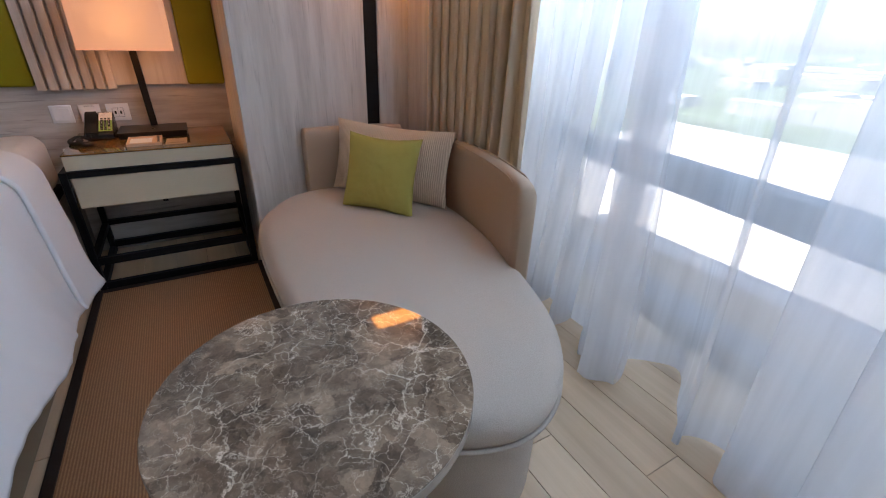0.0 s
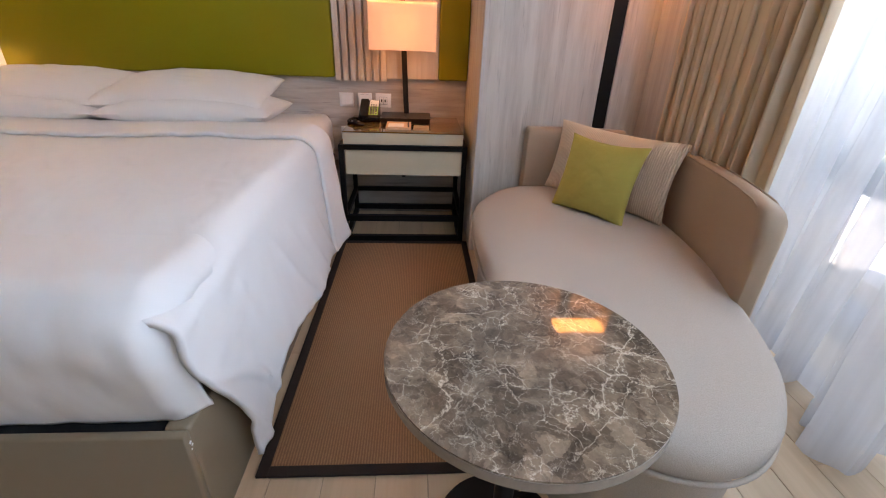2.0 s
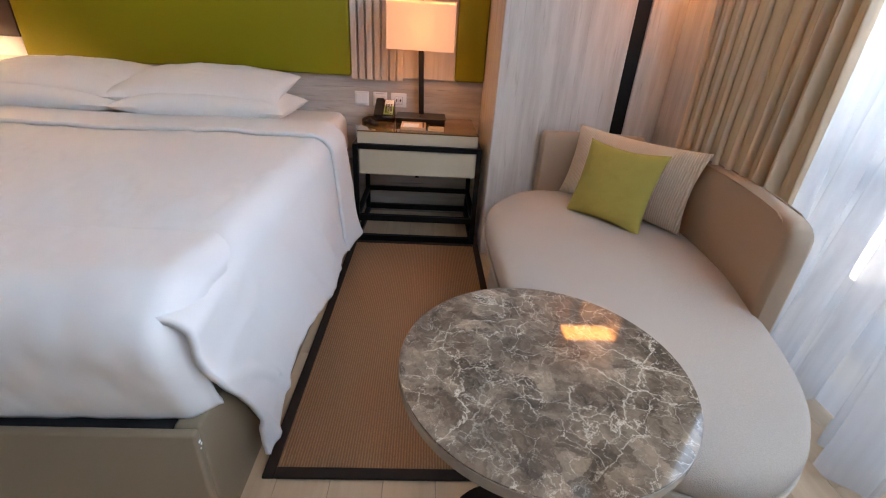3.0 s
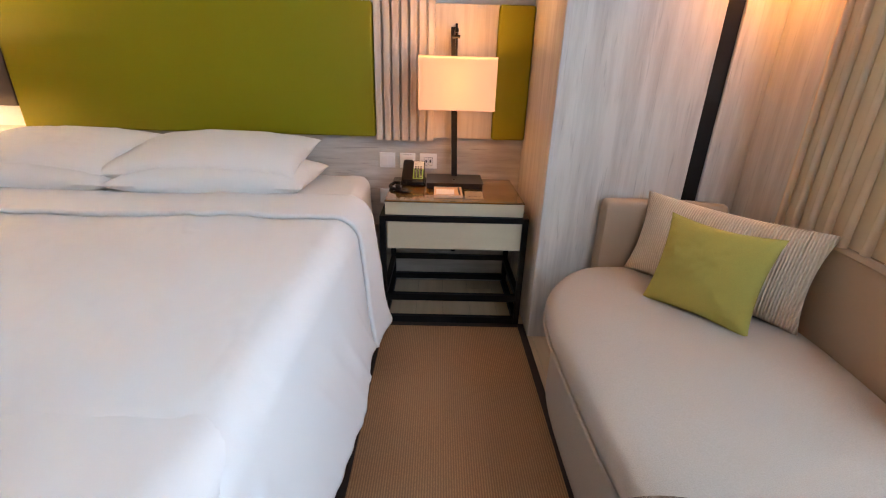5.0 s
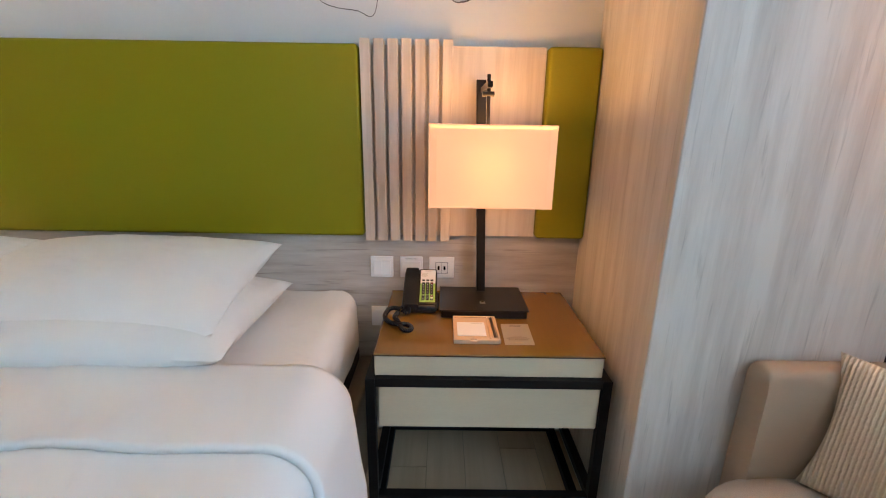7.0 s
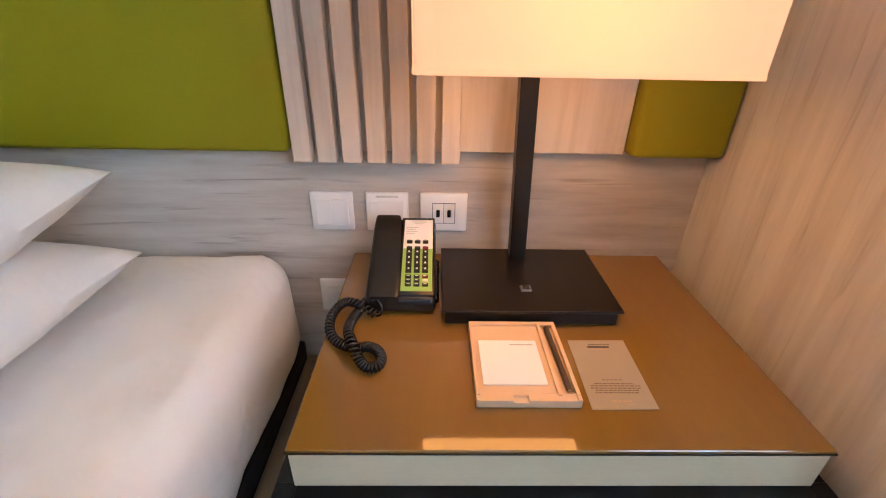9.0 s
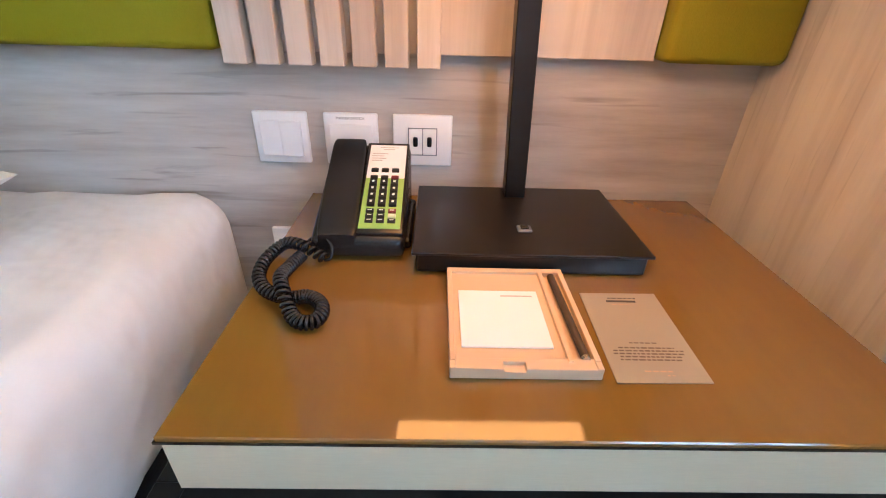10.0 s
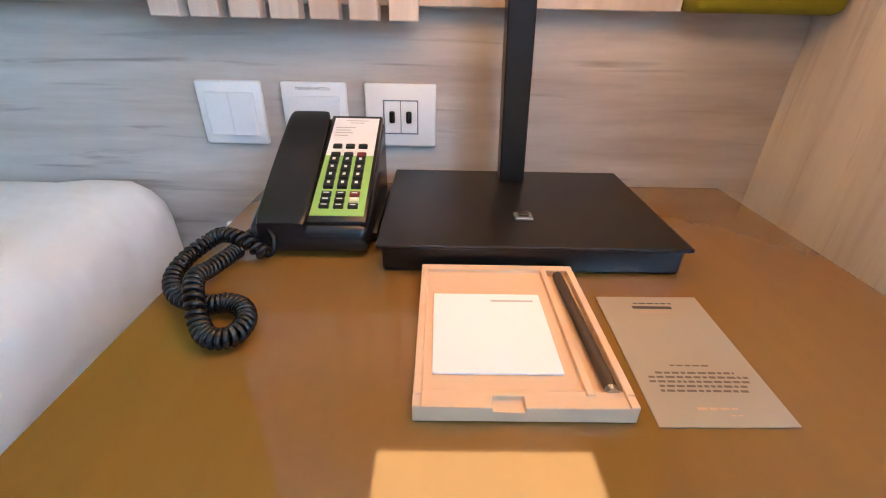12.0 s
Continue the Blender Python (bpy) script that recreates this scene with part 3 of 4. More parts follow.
def ink(points, width, seed):
    """A hand-drawn ink line on the wall: swells in the middle, wavers a little, thins out at its ends."""
    bm, rng, last = bmesh.new(), random.Random(seed), None
    pts = [Vector(q) for q in points]
    n = len(pts) - 1
    for i in range(n * 8 + 1):
        k = min(i // 8, n - 1)
        f = i / 8 - k
        p0, p1, p2, p3 = pts[max(k - 1, 0)], pts[k], pts[k + 1], pts[min(k + 2, n)]
        c = 0.5 * ((2 * p1) + (p2 - p0) * f + (2 * p0 - 5 * p1 + 4 * p2 - p3) * f * f + (3 * p1 - p0 - 3 * p2 + p3) * f ** 3)
        d = (p2 - p1).normalized()
        w = width * (0.35 + 0.65 * math.sin(math.pi * min(1, max(0, i / (n * 8)))) + rng.uniform(-0.2, 0.2))
        c += Vector((rng.uniform(-0.0008, 0.0008), rng.uniform(-0.0008, 0.0008)))
        pair = [bm.verts.new((c.x - d.y * w, -0.0015, c.y + d.x * w)), bm.verts.new((c.x + d.y * w, -0.0015, c.y - d.x * w))]
        if last:
            bm.faces.new((last[0], pair[0], pair[1], last[1]))
        last = pair
    part("line", bm, MURAL, mural)


ink([(-1.293, 1.625), (-1.276, 1.61), (-1.238, 1.582), (-1.235, 1.557), (-1.234, 1.529)], 0.0017, 0)
ink([(-1.211, 1.635), (-1.203, 1.611), (-1.187, 1.594), (-1.166, 1.582)], 0.0032, 1)
ink([(-1.166, 1.582), (-1.114, 1.579), (-1.062, 1.581)], 0.0012, 2)
ink([(-1.062, 1.581), (-1.037, 1.565), (-1.015, 1.558), (-0.996, 1.57), (-0.993, 1.59), (-0.996, 1.615), (-0.996, 1.639)], 0.0028, 3)
ink([(-0.993, 1.585), (-0.977, 1.591), (-0.961, 1.615), (-0.948, 1.64)], 0.0028, 4)
ink([(-1.405, 1.515), (-1.379, 1.507), (-1.348, 1.479), (-1.319, 1.453)], 0.0028, 5)
ink([(-0.823, 1.636), (-0.837, 1.577), (-0.847, 1.558)], 0.0017, 6)
ink([(-0.164, 1.654), (-0.159, 1.605), (-0.13, 1.568), (-0.089, 1.549), (-0.012, 1.538), (0.02, 1.524), (0.041, 1.536), (0.054, 1.596), (0.062, 1.652)], 0.0013, 7)
ink([(0.254, 1.593), (0.284, 1.58), (0.304, 1.583), (0.322, 1.61), (0.345, 1.651)], 0.0023, 8)
ink([(0.279, 1.575), (0.295, 1.567), (0.337, 1.576), (0.36, 1.608), (0.381, 1.645)], 0.0023, 9)
ink([(0.433, 1.655), (0.439, 1.618)], 0.0023, 10)
ink([(0.447, 1.656), (0.45, 1.628)], 0.0019, 11)
for k in range(7):
    ink([(-1.404 + 0.009 * k, 1.620 + 0.012 * math.sin(k)), (-1.394 + 0.009 * k, 1.602 + 0.008 * math.cos(k)), (-1.384 + 0.008 * k, 1.584)], 0.004, 30 + k)

# ---------------------------------------------------------------- nightstand
TOP = 0.616


def nightstand(x0, x1, group):
    """Black metal frame carrying a cream drawer box with a bronze glass top."""
    ns = thing("nightstand", ((x0 + x1) / 2, -0.24, 0.0), "black metal nightstand with cream drawer and bronze glass top", "nightstand", group)
    b, f = -0.012, -0.486
    w = 0.026
    part("upper_box", box(x0, x1, -0.467, b, 0.550, TOP - 0.007, 0.0015), CREAM, ns, "cream textured band under the top")
    part("glass_top", box(x0 - 0.001, x1 + 0.001, -0.469, b, TOP - 0.006, TOP, 0.0012), TOP_GLASS, ns, "glossy bronze glass top")
    part("glass_edge", box(x0 - 0.002, x1 + 0.002, -0.470, b, TOP - 0.0066, TOP - 0.0042, 0), GLASS_EDGE, ns)
    drawer = part("drawer", box(x0 + 0.008, x1 - 0.002, -0.474, b, 0.391, 0.522, 0.002), CREAM, ns, "cream textured drawer")
    part("finger_pull", box((x0 + x1) / 2 - 0.01, (x0 + x1) / 2 + 0.01, -0.462, -0.450, 0.378, 0.389, 0.001), BLACK_METAL, drawer)
    for xa in (x0 - 0.024, x1 + 0.024 - w):
        for ya in (f, b - w):
            part("leg", box(xa, xa + w, ya, ya + w, 0.0, 0.549, 0.0015), BLACK_METAL, ns)
        part("side_rail", box(xa, xa + w, f + w, b - w, 0.523, 0.548, 0.001), BLACK_METAL, ns)
        part("side_rail", box(xa, xa + w, f + w, b - w, 0.003, 0.034, 0.001), BLACK_METAL, ns)
        part("side_rail", box(xa, xa + w, f + w, b - w, 0.140, 0.166, 0.001), BLACK_METAL, ns)
    for ya, z0, z1 in ((f + 0.002, 0.524, 0.549), (f + 0.001, 0.001, 0.040), (f + 0.001, 0.128, 0.162), (b - w, 0.026, 0.058), (b - w, 0.150, 0.176)):
        part("cross_rail", box(x0 - 0.024 + w, x1 + 0.024 - w, ya, ya + w, z0, z1, 0.001), BLACK_METAL, ns)
    return ns


nightstand(0.081, 0.699, "nightstands beside the bed")
nightstand(-2.48, -1.86, "nightstands beside the bed")

# bedside lamps


def box_shade(x0, x1, y0, y1, z0, z1):
    """Open-ended box of stretched cloth with soft corners."""
    def shape(u, v):
        a = 2 * math.pi * u
        c, s = math.cos(a), math.sin(a)
        k = max(abs(c), abs(s))
        px, py = c / k, s / k
        if abs(px) > 0.97 and abs(py) > 0.97:
            px, py = px * 0.985, py * 0.985
        return ((x0 + x1) / 2 + px * (x1 - x0) / 2, (y0 + y1) / 2 + py * (y1 - y0) / 2, z0 + v * (z1 - z0))
    return sheet(2, 96, shape, True)


def shade_parts(lamp, x0, x1, y0, y1, z0, z1):
    """Box shade of thin cloth with a folded rim above and below, and a bulb within."""
    shade = part("shade", box_shade(x0, x1, y0, y1, z0, z1), SHADE, lamp, "glowing cream linen box shade")
    for z in (z0, z1 - 0.005):
        solid(part("rim", box_shade(x0 - 0.0005, x1 + 0.0005, y0 - 0.0005, y1 + 0.0005, z, z + 0.005), SHADE, shade), 0.0015)
    c = Vector(((x0 + x1) / 2, (y0 + y1) / 2, (z0 + z1) / 2))
    part("bulb", rod(c - Vector((0, 0, 0.03)), c + Vector((0, 0, 0.03)), 0.03, 20, radius_b=0.024), BULB, lamp, smooth=True)
    # Unseen plates added to keep the diffusers' glow off the shade's inside.
    for z in (z0 + 0.0035, z1 - 0.0085):
        part("glow_block", box(x0 + 0.003, x1 - 0.003, y0 + 0.003, y1 - 0.003, z, z + 0.002, 0), WHITE_PLASTIC, lamp)


def bedside_lamp(dx, upper, lower):
    """Square post, leaning a little, on a flat base; a box shade hangs from a short arm."""
    lamp = thing("bedside_lamp", (0.39 + dx, -0.14, TOP), "lit bedside lamp with square bronze post and cream box shade", "lamp", "bedside lamps")
    part("base", box(0.260 + dx, 0.531 + dx, -0.245, -0.049, TOP + 0.001, TOP + 0.026, 0.002), LAMP_METAL, lamp)
    part("base_plate", box(0.255 + dx, 0.536 + dx, -0.250, -0.045, TOP + 0.026, TOP + 0.030, 0.001), LAMP_METAL, lamp)
    post = box(0.384 + dx, 0.413 + dx, -0.086, -0.058, TOP + 0.030, 1.338, 0.0015)
    for v in post.verts:
        v.co.x -= 0.036 * (v.co.z - TOP)
    part("post", post, LAMP_METAL, lamp)
    part("arm", box(0.371 + dx, 0.385 + dx, -0.300, -0.086, 1.300, 1.316, 0.001), LAMP_METAL, lamp)
    part("hanger", rod((0.378 + dx, -0.257, 1.336), (0.381 + dx, -0.257, 1.195), 0.005), LAMP_METAL, lamp, smooth=True)
    part("knob", rod((0.362 + dx, -0.257, 1.286), (0.394 + dx, -0.257, 1.286), 0.007), LAMP_METAL, lamp, smooth=True)
    touch = part("touch_switch", box(0.385 + dx, 0.403 + dx, -0.196, -0.180, TOP + 0.030, TOP + 0.033, 0.001), GREY_METAL, lamp, "small grey metal switch on the base")
    part("button", box(0.389 + dx, 0.399 + dx, -0.192, -0.184, TOP + 0.033, TOP + 0.0355, 0.0005), BLACK_PLASTIC, touch)
    shade_parts(lamp, 0.220 + dx, 0.552 + dx, -0.362, -0.152, 0.992, 1.207)
    for z in (0.9925, 1.2025):
        part("diffuser", box(0.223 + dx, 0.549 + dx, -0.359, -0.155, z, z + 0.002, 0), upper if z > 1.1 else lower, lamp, "glowing lamp diffuser")
    part("spider", box(0.2215 + dx, 0.5505 + dx, -0.260, -0.254, 1.2050, 1.2068, 0), LAMP_METAL, lamp)


bedside_lamp(0.0, DIFFUSER_TOP, DIFFUSER)
# far lamp, out of view: much stronger than the near one, as warm fill
bedside_lamp(-2.67, FILL_FAR_TOP, FILL_FAR)

# reading lamp on the wall beside the daybed, above the view
reader = thing("wall_lamp", (1.40, -0.580, 1.6), "lit wall lamp with cream box shade above the daybed", "lamp")
part("wall_plate", box(1.40, 1.50, -0.592, -0.580, 1.58, 1.72, 0.002), LAMP_METAL, reader)
part("arm", box(1.442, 1.458, -0.690, -0.592, 1.634, 1.646, 0.001), LAMP_METAL, reader)
for z in (1.5455, 1.7165):
    part("diffuser", box(1.265, 1.615, -0.765, -0.640, z, z + 0.002, 0), DIFFUSER if z > 1.65 else DIFFUSER_WALL, reader, "glowing lamp diffuser")
shade_parts(reader, 1.26, 1.62, -0.770, -0.635, 1.545, 1.720)

# ---------------------------------------------------------------- on the nightstand
phone = thing("telephone", (0.205, -0.17, TOP), "black desk telephone with corded handset and green keypad", "telephone")


def wedge(x0, x1, y0, y1, z_front, z_back, low, bevel=0.004):
    """A block whose top slopes from front (y0) to back (y1)."""
    bm = box(x0, x1, y0, y1, low, low + 1, 0)
    for v in bm.verts:
        if v.co.z > low + 0.5:
            v.co.z = z_front if v.co.y < (y0 + y1) / 2 else z_back
    bmesh.ops.bevel(bm, geom=bm.edges[:], offset=bevel, segments=3, profile=0.5, affect="EDGES")
    return bm


def face_z(y):
    return 0.653 + 0.395 * (y + 0.21)


def tilted(x0, x1, y0, y1, rise, depth, bevel=0.0):
    """A flat piece lying on the sloping face."""
    bm = box(x0, x1, y0, y1, 0, 1, 0)
    for v in bm.verts:
        v.co.z = face_z(v.co.y) + (rise if v.co.z > 0.5 else rise - depth)
    if bevel:
        bmesh.ops.bevel(bm, geom=bm.edges[:], offset=bevel, segments=2, profile=0.5, affect="EDGES")
    return bm


part("body", wedge(0.132, 0.2445, -0.222, -0.052, face_z(-0.222) - 0.003, face_z(-0.052) - 0.003, TOP + 0.004, 0.008), BLACK_PLASTIC, phone, smooth=True)
part("stand", box(0.150, 0.251, -0.190, -0.060, TOP, TOP + 0.014, 0.003), BLACK_PLASTIC, phone)
part("housing", tilted(0.1835, 0.2425, -0.216, -0.057, 0.0012, 0.008, 0.0015), BLACK_PLASTIC, phone, smooth=True)
part("keypad_plate", tilted(0.1885, 0.2392, -0.2095, -0.1275, 0.0022, 0.003), FACE_GREEN, phone, "light green keypad plate")
info_plate = part("info_plate", tilted(0.1885, 0.2392, -0.1275, -0.0635, 0.0022, 0.003), FACE_WHITE, phone, "white label plate above the keys")
for x0, x1, y in ((0.202, 0.228, -0.0685), (0.207, 0.223, -0.0725), (0.192, 0.214, -0.081), (0.192, 0.209, -0.0855), (0.192, 0.212, -0.090), (0.192, 0.207, -0.0945)):
    part("printed_line", tilted(x0, x1, y - 0.0006, y + 0.0006, 0.0025, 0.0002), INK_FAINT, info_plate)
for col in range(3):
    for y in (-0.1085, -0.1225):
        part("printed_line", tilted(0.1965 + col * 0.0138, 0.2015 + col * 0.0138, y - 0.0005, y + 0.0005, 0.0025, 0.0002), INK_FAINT, info_plate)
for row, y in enumerate((-0.1142, -0.1275, -0.1378, -0.1493, -0.1602, -0.1718, -0.1842, -0.1919, -0.1994)):
    for col in range(3):
        x = 0.1942 + col * 0.0138 + 0.0003 * row * 0.5
        big = row in (2, 3, 4, 5)
        hgt = 0.0046 if big else 0.0026
        mat = KEY_RED if (row, col) in ((6, 2), (1, 2)) else KEY_CREAM if (row, col) == (7, 2) else KEY_BLACK
        k = part("key", tilted(x, x + 0.0098, y - hgt, y + hgt, 0.0056 if big else 0.0046, 0.0045, 0.0007), mat, phone)
        if big:
            part("key_number", tilted(x + 0.0034, x + 0.0064, y - 0.0008, y + 0.0022, 0.0059, 0.0002), FACE_WHITE, k)
        elif row > 5:
            part("key_word", tilted(x + 0.0022, x + 0.0076, y - 0.0004, y + 0.0006, 0.0049, 0.0002), FACE_WHITE, k)


def handset():
    """A slim slab, softly rounded, a little wider and bowed towards the ear end."""
    def shape(u, v):
        a = 2 * math.pi * u
        c, s = math.cos(a), math.sin(a)
        n = 0.24
        px, pz = math.copysign(abs(c) ** n, c), math.copysign(abs(s) ** n, s)
        y = -0.2225 + v * 0.168
        end = 1 - 0.10 * (abs(2 * v - 1) ** 14)
        z = face_z(y) + 0.0018 * math.sin(math.pi * v)
        return (0.1640 - 0.0058 * v + 0.0237 * px * end, y, z - 0.0035 + 0.0085 * pz * end)
    bm = sheet(34, 36, shape, True)
    bm.verts.ensure_lookup_table()
    for start in (0, 33 * 36):
        bm.faces.new([bm.verts[start + i] for i in range(36)])
    return bm


part("handset", handset(), BLACK_PLASTIC, phone, "slim black handset on its cradle", smooth=True)


def spiral(points, turns, radius, wire, name, parent):
    """A coiled cord wound round a smooth line."""
    pts = [Vector(p) for p in points]
    n = len(pts) - 1

    def line(s):
        k = min(int(s * n), n - 1)
        f = s * n - k
        p0, p1, p2, p3 = pts[max(k - 1, 0)], pts[k], pts[k + 1], pts[min(k + 2, n)]
        return 0.5 * ((2 * p1) + (p2 - p0) * f + (2 * p0 - 5 * p1 + 4 * p2 - p3) * f * f + (3 * p1 - p0 - 3 * p2 + p3) * f ** 3)

    curve = bpy.data.curves.new(name, "CURVE")
    curve.dimensions, curve.bevel_depth, curve.bevel_resolution = "3D", wire, 2
    steps = max(40, turns * 14)
    sp = curve.splines.new("POLY")
    sp.points.add(steps)
    for i in range(steps + 1):
        s = i / steps
        p, q = line(s), line(min(1, s + 0.004)) - line(max(0, s - 0.004))
        q.normalize()
        side = q.cross(Vector((0, 0, 1))).normalized()
        up = side.cross(q)
        a = 2 * math.pi * turns * s
        sp.points[i].co = (*(p + radius * (math.cos(a) * side + math.sin(a) * up) - PLACES[parent]), 1)
    curve.materials.append(BLACK_PLASTIC)
    ob = new(name, curve)
    ob.parent = parent
    return ob


Z = TOP + 0.009
spiral([(0.152, -0.236, Z + 0.003), (0.126, -0.222, Z + 0.010), (0.103, -0.210, Z + 0.008), (0.089, -0.216, Z + 0.002), (0.083, -0.242, Z), (0.088, -0.273, Z), (0.102, -0.296, Z), (0.119, -0.307, Z),
        (0.136, -0.311, Z), (0.149, -0.308, Z), (0.163, -0.315, Z), (0.171, -0.331, Z), (0.168, -0.347, Z), (0.154, -0.349, Z), (0.142, -0.338, Z + 0.003), (0.130, -0.317, Z + 0.013), (0.120, -0.293, Z + 0.013),
        (0.116, -0.265, Z + 0.004), (0.118, -0.240, Z), (0.122, -0.226, Z)],
       72, 0.0058, 0.0022, "coiled_cord", phone)
spiral([(0.153, -0.221, TOP + 0.030), (0.161, -0.232, TOP + 0.026), (0.160, -0.238, TOP + 0.014), (0.152, -0.236, Z)], 1, 0.0, 0.0019, "plain_cord", phone)
spiral([(0.134, -0.200, TOP + 0.022), (0.125, -0.212, TOP + 0.018), (0.122, -0.226, Z)], 1, 0.0, 0.0019, "plain_cord", phone)
spiral([(0.140, -0.110, TOP + 0.012), (0.128, -0.090, TOP + 0.004), (0.132, -0.050, TOP + 0.004)], 1, 0.0, 0.0018, "line_cord", phone)

cable = thing("cable", (0.25, -0.05, 0.30), "thin black cable hanging loose under the nightstand drawer", "cable")
spiral([(0.17, -0.05, 0.388), (0.18, -0.06, 0.350), (0.215, -0.07, 0.325), (0.255, -0.06, 0.340), (0.265, -0.05, 0.388)], 1, 0.0, 0.0018, "wire", cable)

tray = thing("stationery_tray", (0.367, -0.327, TOP), "beige resin stationery tray with notepad and pencil slots", "tray")
TX0, TX1, TY0, TY1 = 0.296, 0.427, -0.409, -0.253


def carved(xs, ys, low, levels):
    """One solid block whose top steps down cell by cell: levels[j][i] over the cell between xs[i], xs[i + 1] and ys[j], ys[j + 1]."""
    bm = bmesh.new()

    def face(*pts):
        bm.faces.new([bm.verts.new(q) for q in pts])
    nx, ny = len(xs) - 1, len(ys) - 1
    for j in range(ny):
        for i in range(nx):
            z = levels[j][i]
            a, b, c, d = xs[i], xs[i + 1], ys[j], ys[j + 1]
            face((a, c, z), (b, c, z), (b, d, z), (a, d, z))
            face((a, c, low), (a, d, low), (b, d, low), (b, c, low))
            for k, q, e in ((levels[j][i + 1] if i + 1 < nx else low, (b, c), (b, d)), (levels[j + 1][i] if j + 1 < ny else low, (b, d), (a, d))):
                if k != z:
                    face((*q, z), (*e, z), (*e, k), (*q, k))
            for k, q, e in ((low if i == 0 else z, (a, d), (a, c)), (low if j == 0 else z, (a, c), (b, c))):
                if k != z:
                    face((*q, z), (*e, z), (*e, k), (*q, k))
    bmesh.ops.remove_doubles(bm, verts=bm.verts, dist=1e-5)
    bmesh.ops.recalc_face_normals(bm, faces=bm.faces)
    sharp = [e for e in bm.edges if len(e.link_faces) == 2 and e.calc_face_angle(0) > 0.5]
    bmesh.ops.bevel(bm, geom=sharp, offset=0.0007, segments=2, profile=0.5, affect="EDGES")
    return bm


RIM, FLAT, SLOT, NOTCH = TOP + 0.0135, TOP + 0.0100, TOP + 0.0072, TOP + 0.0082
part("tray_body", carved([TX0, TX0 + 0.005, 0.342, 0.361, 0.3985, 0.4035, 0.4215, TX1], [TY0, TY0 + 0.009, TY0 + 0.013, TY1 - 0.008, TY1], TOP + 0.0005,
                         [[RIM - 0.0005, FLAT + 0.002, NOTCH, FLAT + 0.002, FLAT + 0.002, FLAT + 0.002, RIM - 0.0005],
                          [RIM, FLAT + 0.002, FLAT + 0.002, FLAT + 0.002, RIM, FLAT + 0.002, RIM],
                          [RIM, FLAT, FLAT, FLAT, RIM, SLOT, RIM],
                          [RIM, RIM, RIM, RIM, RIM, RIM, RIM]]), TRAY, tray)
pad = thing("notepad", (0.348, -0.339, TOP + 0.007), "small white notepad lying in the tray", "notepad")
part("paper_block", box(0.307, 0.390, -0.382, -0.296, TOP + 0.0102, TOP + 0.0122, 0.0004), PAPER, pad)
bars("printed_line", 0.351, 0.384, (-0.307,), 0.0024, TOP + 0.0125, INK_FAINT, pad)
pencil = thing("pencil", (0.420, -0.33, TOP + 0.007), "dark brown pencil lying in the tray slot", "pencil")
part("shaft", rod((0.4125, -0.266, TOP + 0.0115), (0.4150, -0.393, TOP + 0.0115), 0.0042, 8), PEN, pencil, smooth=True)
part("ferrule", rod((0.4150, -0.393, TOP + 0.0115), (0.4151, -0.397, TOP + 0.0115), 0.0040, 10), STEEL, pencil, "pale pencil end")

card = thing("info_card", (0.500, -0.32, TOP), "thin grey-beige printed card lying on the glass top", "card")
bm = bmesh.new()
prism([(0.443, -0.282), (0.527, -0.281), (0.523, -0.411), (0.439, -0.412)], TOP + 0.0003, TOP + 0.0011, bm=bm)
part("sheet", bm, CARD, card)


def words_line(name, x0, x1, y, height, mat, parent, seed, z=TOP + 0.0014):
    """One printed line too small to read: bars of word length with gaps, in one flat mesh."""
    rng, bm, x = random.Random(seed), bmesh.new(), x0
    while x < x1 - 0.001:
        w = min(rng.uniform(0.0022, 0.0066), x1 - x)
        bm.faces.new([bm.verts.new(p) for p in ((x, y, z), (x + w, y, z), (x + w, y + height, z), (x, y + height, z))])
        x += w + 0.0012
    part(name, bm, mat, parent)


words_line("printed_line", 0.471, 0.502, -0.2920, 0.0016, INK, card, 1)
bars("printed_heading", 0.468, 0.500, (-0.2985,), 0.0036, TOP + 0.0014, INK, card)
words_line("printed_line", 0.472, 0.496, -0.3030, 0.0010, INK_PALE, card, 2)
words_line("printed_line", 0.468, 0.495, -0.3630, 0.0015, INK_CARD, card, 3)
for i, (xa, xb) in enumerate(((0.455, 0.508), (0.449, 0.515), (0.448, 0.515), (0.453, 0.511), (0.452, 0.510))):
    words_line("printed_line", xa, xb, -0.3700 - 0.0039 * i, 0.0019, INK_CARD, card, 10 + i)
words_line("printed_line", 0.468, 0.493, -0.3995, 0.0018, INK_PALE, card, 20)
words_line("printed_line", 0.486, 0.493, -0.4040, 0.0010, INK_PALE, card, 21)

# ---------------------------------------------------------------- bed
BX0, BX1, BY0, BY1 = -1.80, 0.004, -2.095, -0.006
bed = thing("bed", (-0.89, -1.05, 0.0), "king-size bed with taupe leatherette base and white mattress", "bed")
part("side_rail", box(BX1 - 0.055, BX1, BY0 + 0.023, BY1, 0.0, 0.345, 0.010, 3), BED_LEATHER, bed, smooth=True)
part("side_rail", box(BX0, BX0 + 0.055, BY0 + 0.023, BY1, 0.0, 0.345, 0.010, 3), BED_LEATHER, bed, smooth=True)
foot = part("foot_rail", box(BX0, BX1, BY0, BY0 + 0.022, 0.0, 0.345, 0.006, 3), BED_LEATHER, bed, smooth=True)
for dy, dz, w in ((0.012, 0.318, 0.004), (0.016, 0.308, 0.003), (0.011, 0.300, 0.002)):
    part("worn_patch", rod((BX1 - 0.0015, BY0 + dy, dz), (BX1 + 0.0008, BY0 + dy, dz), w, 7), PAPER, foot, "pale scuff where the leather is worn through")
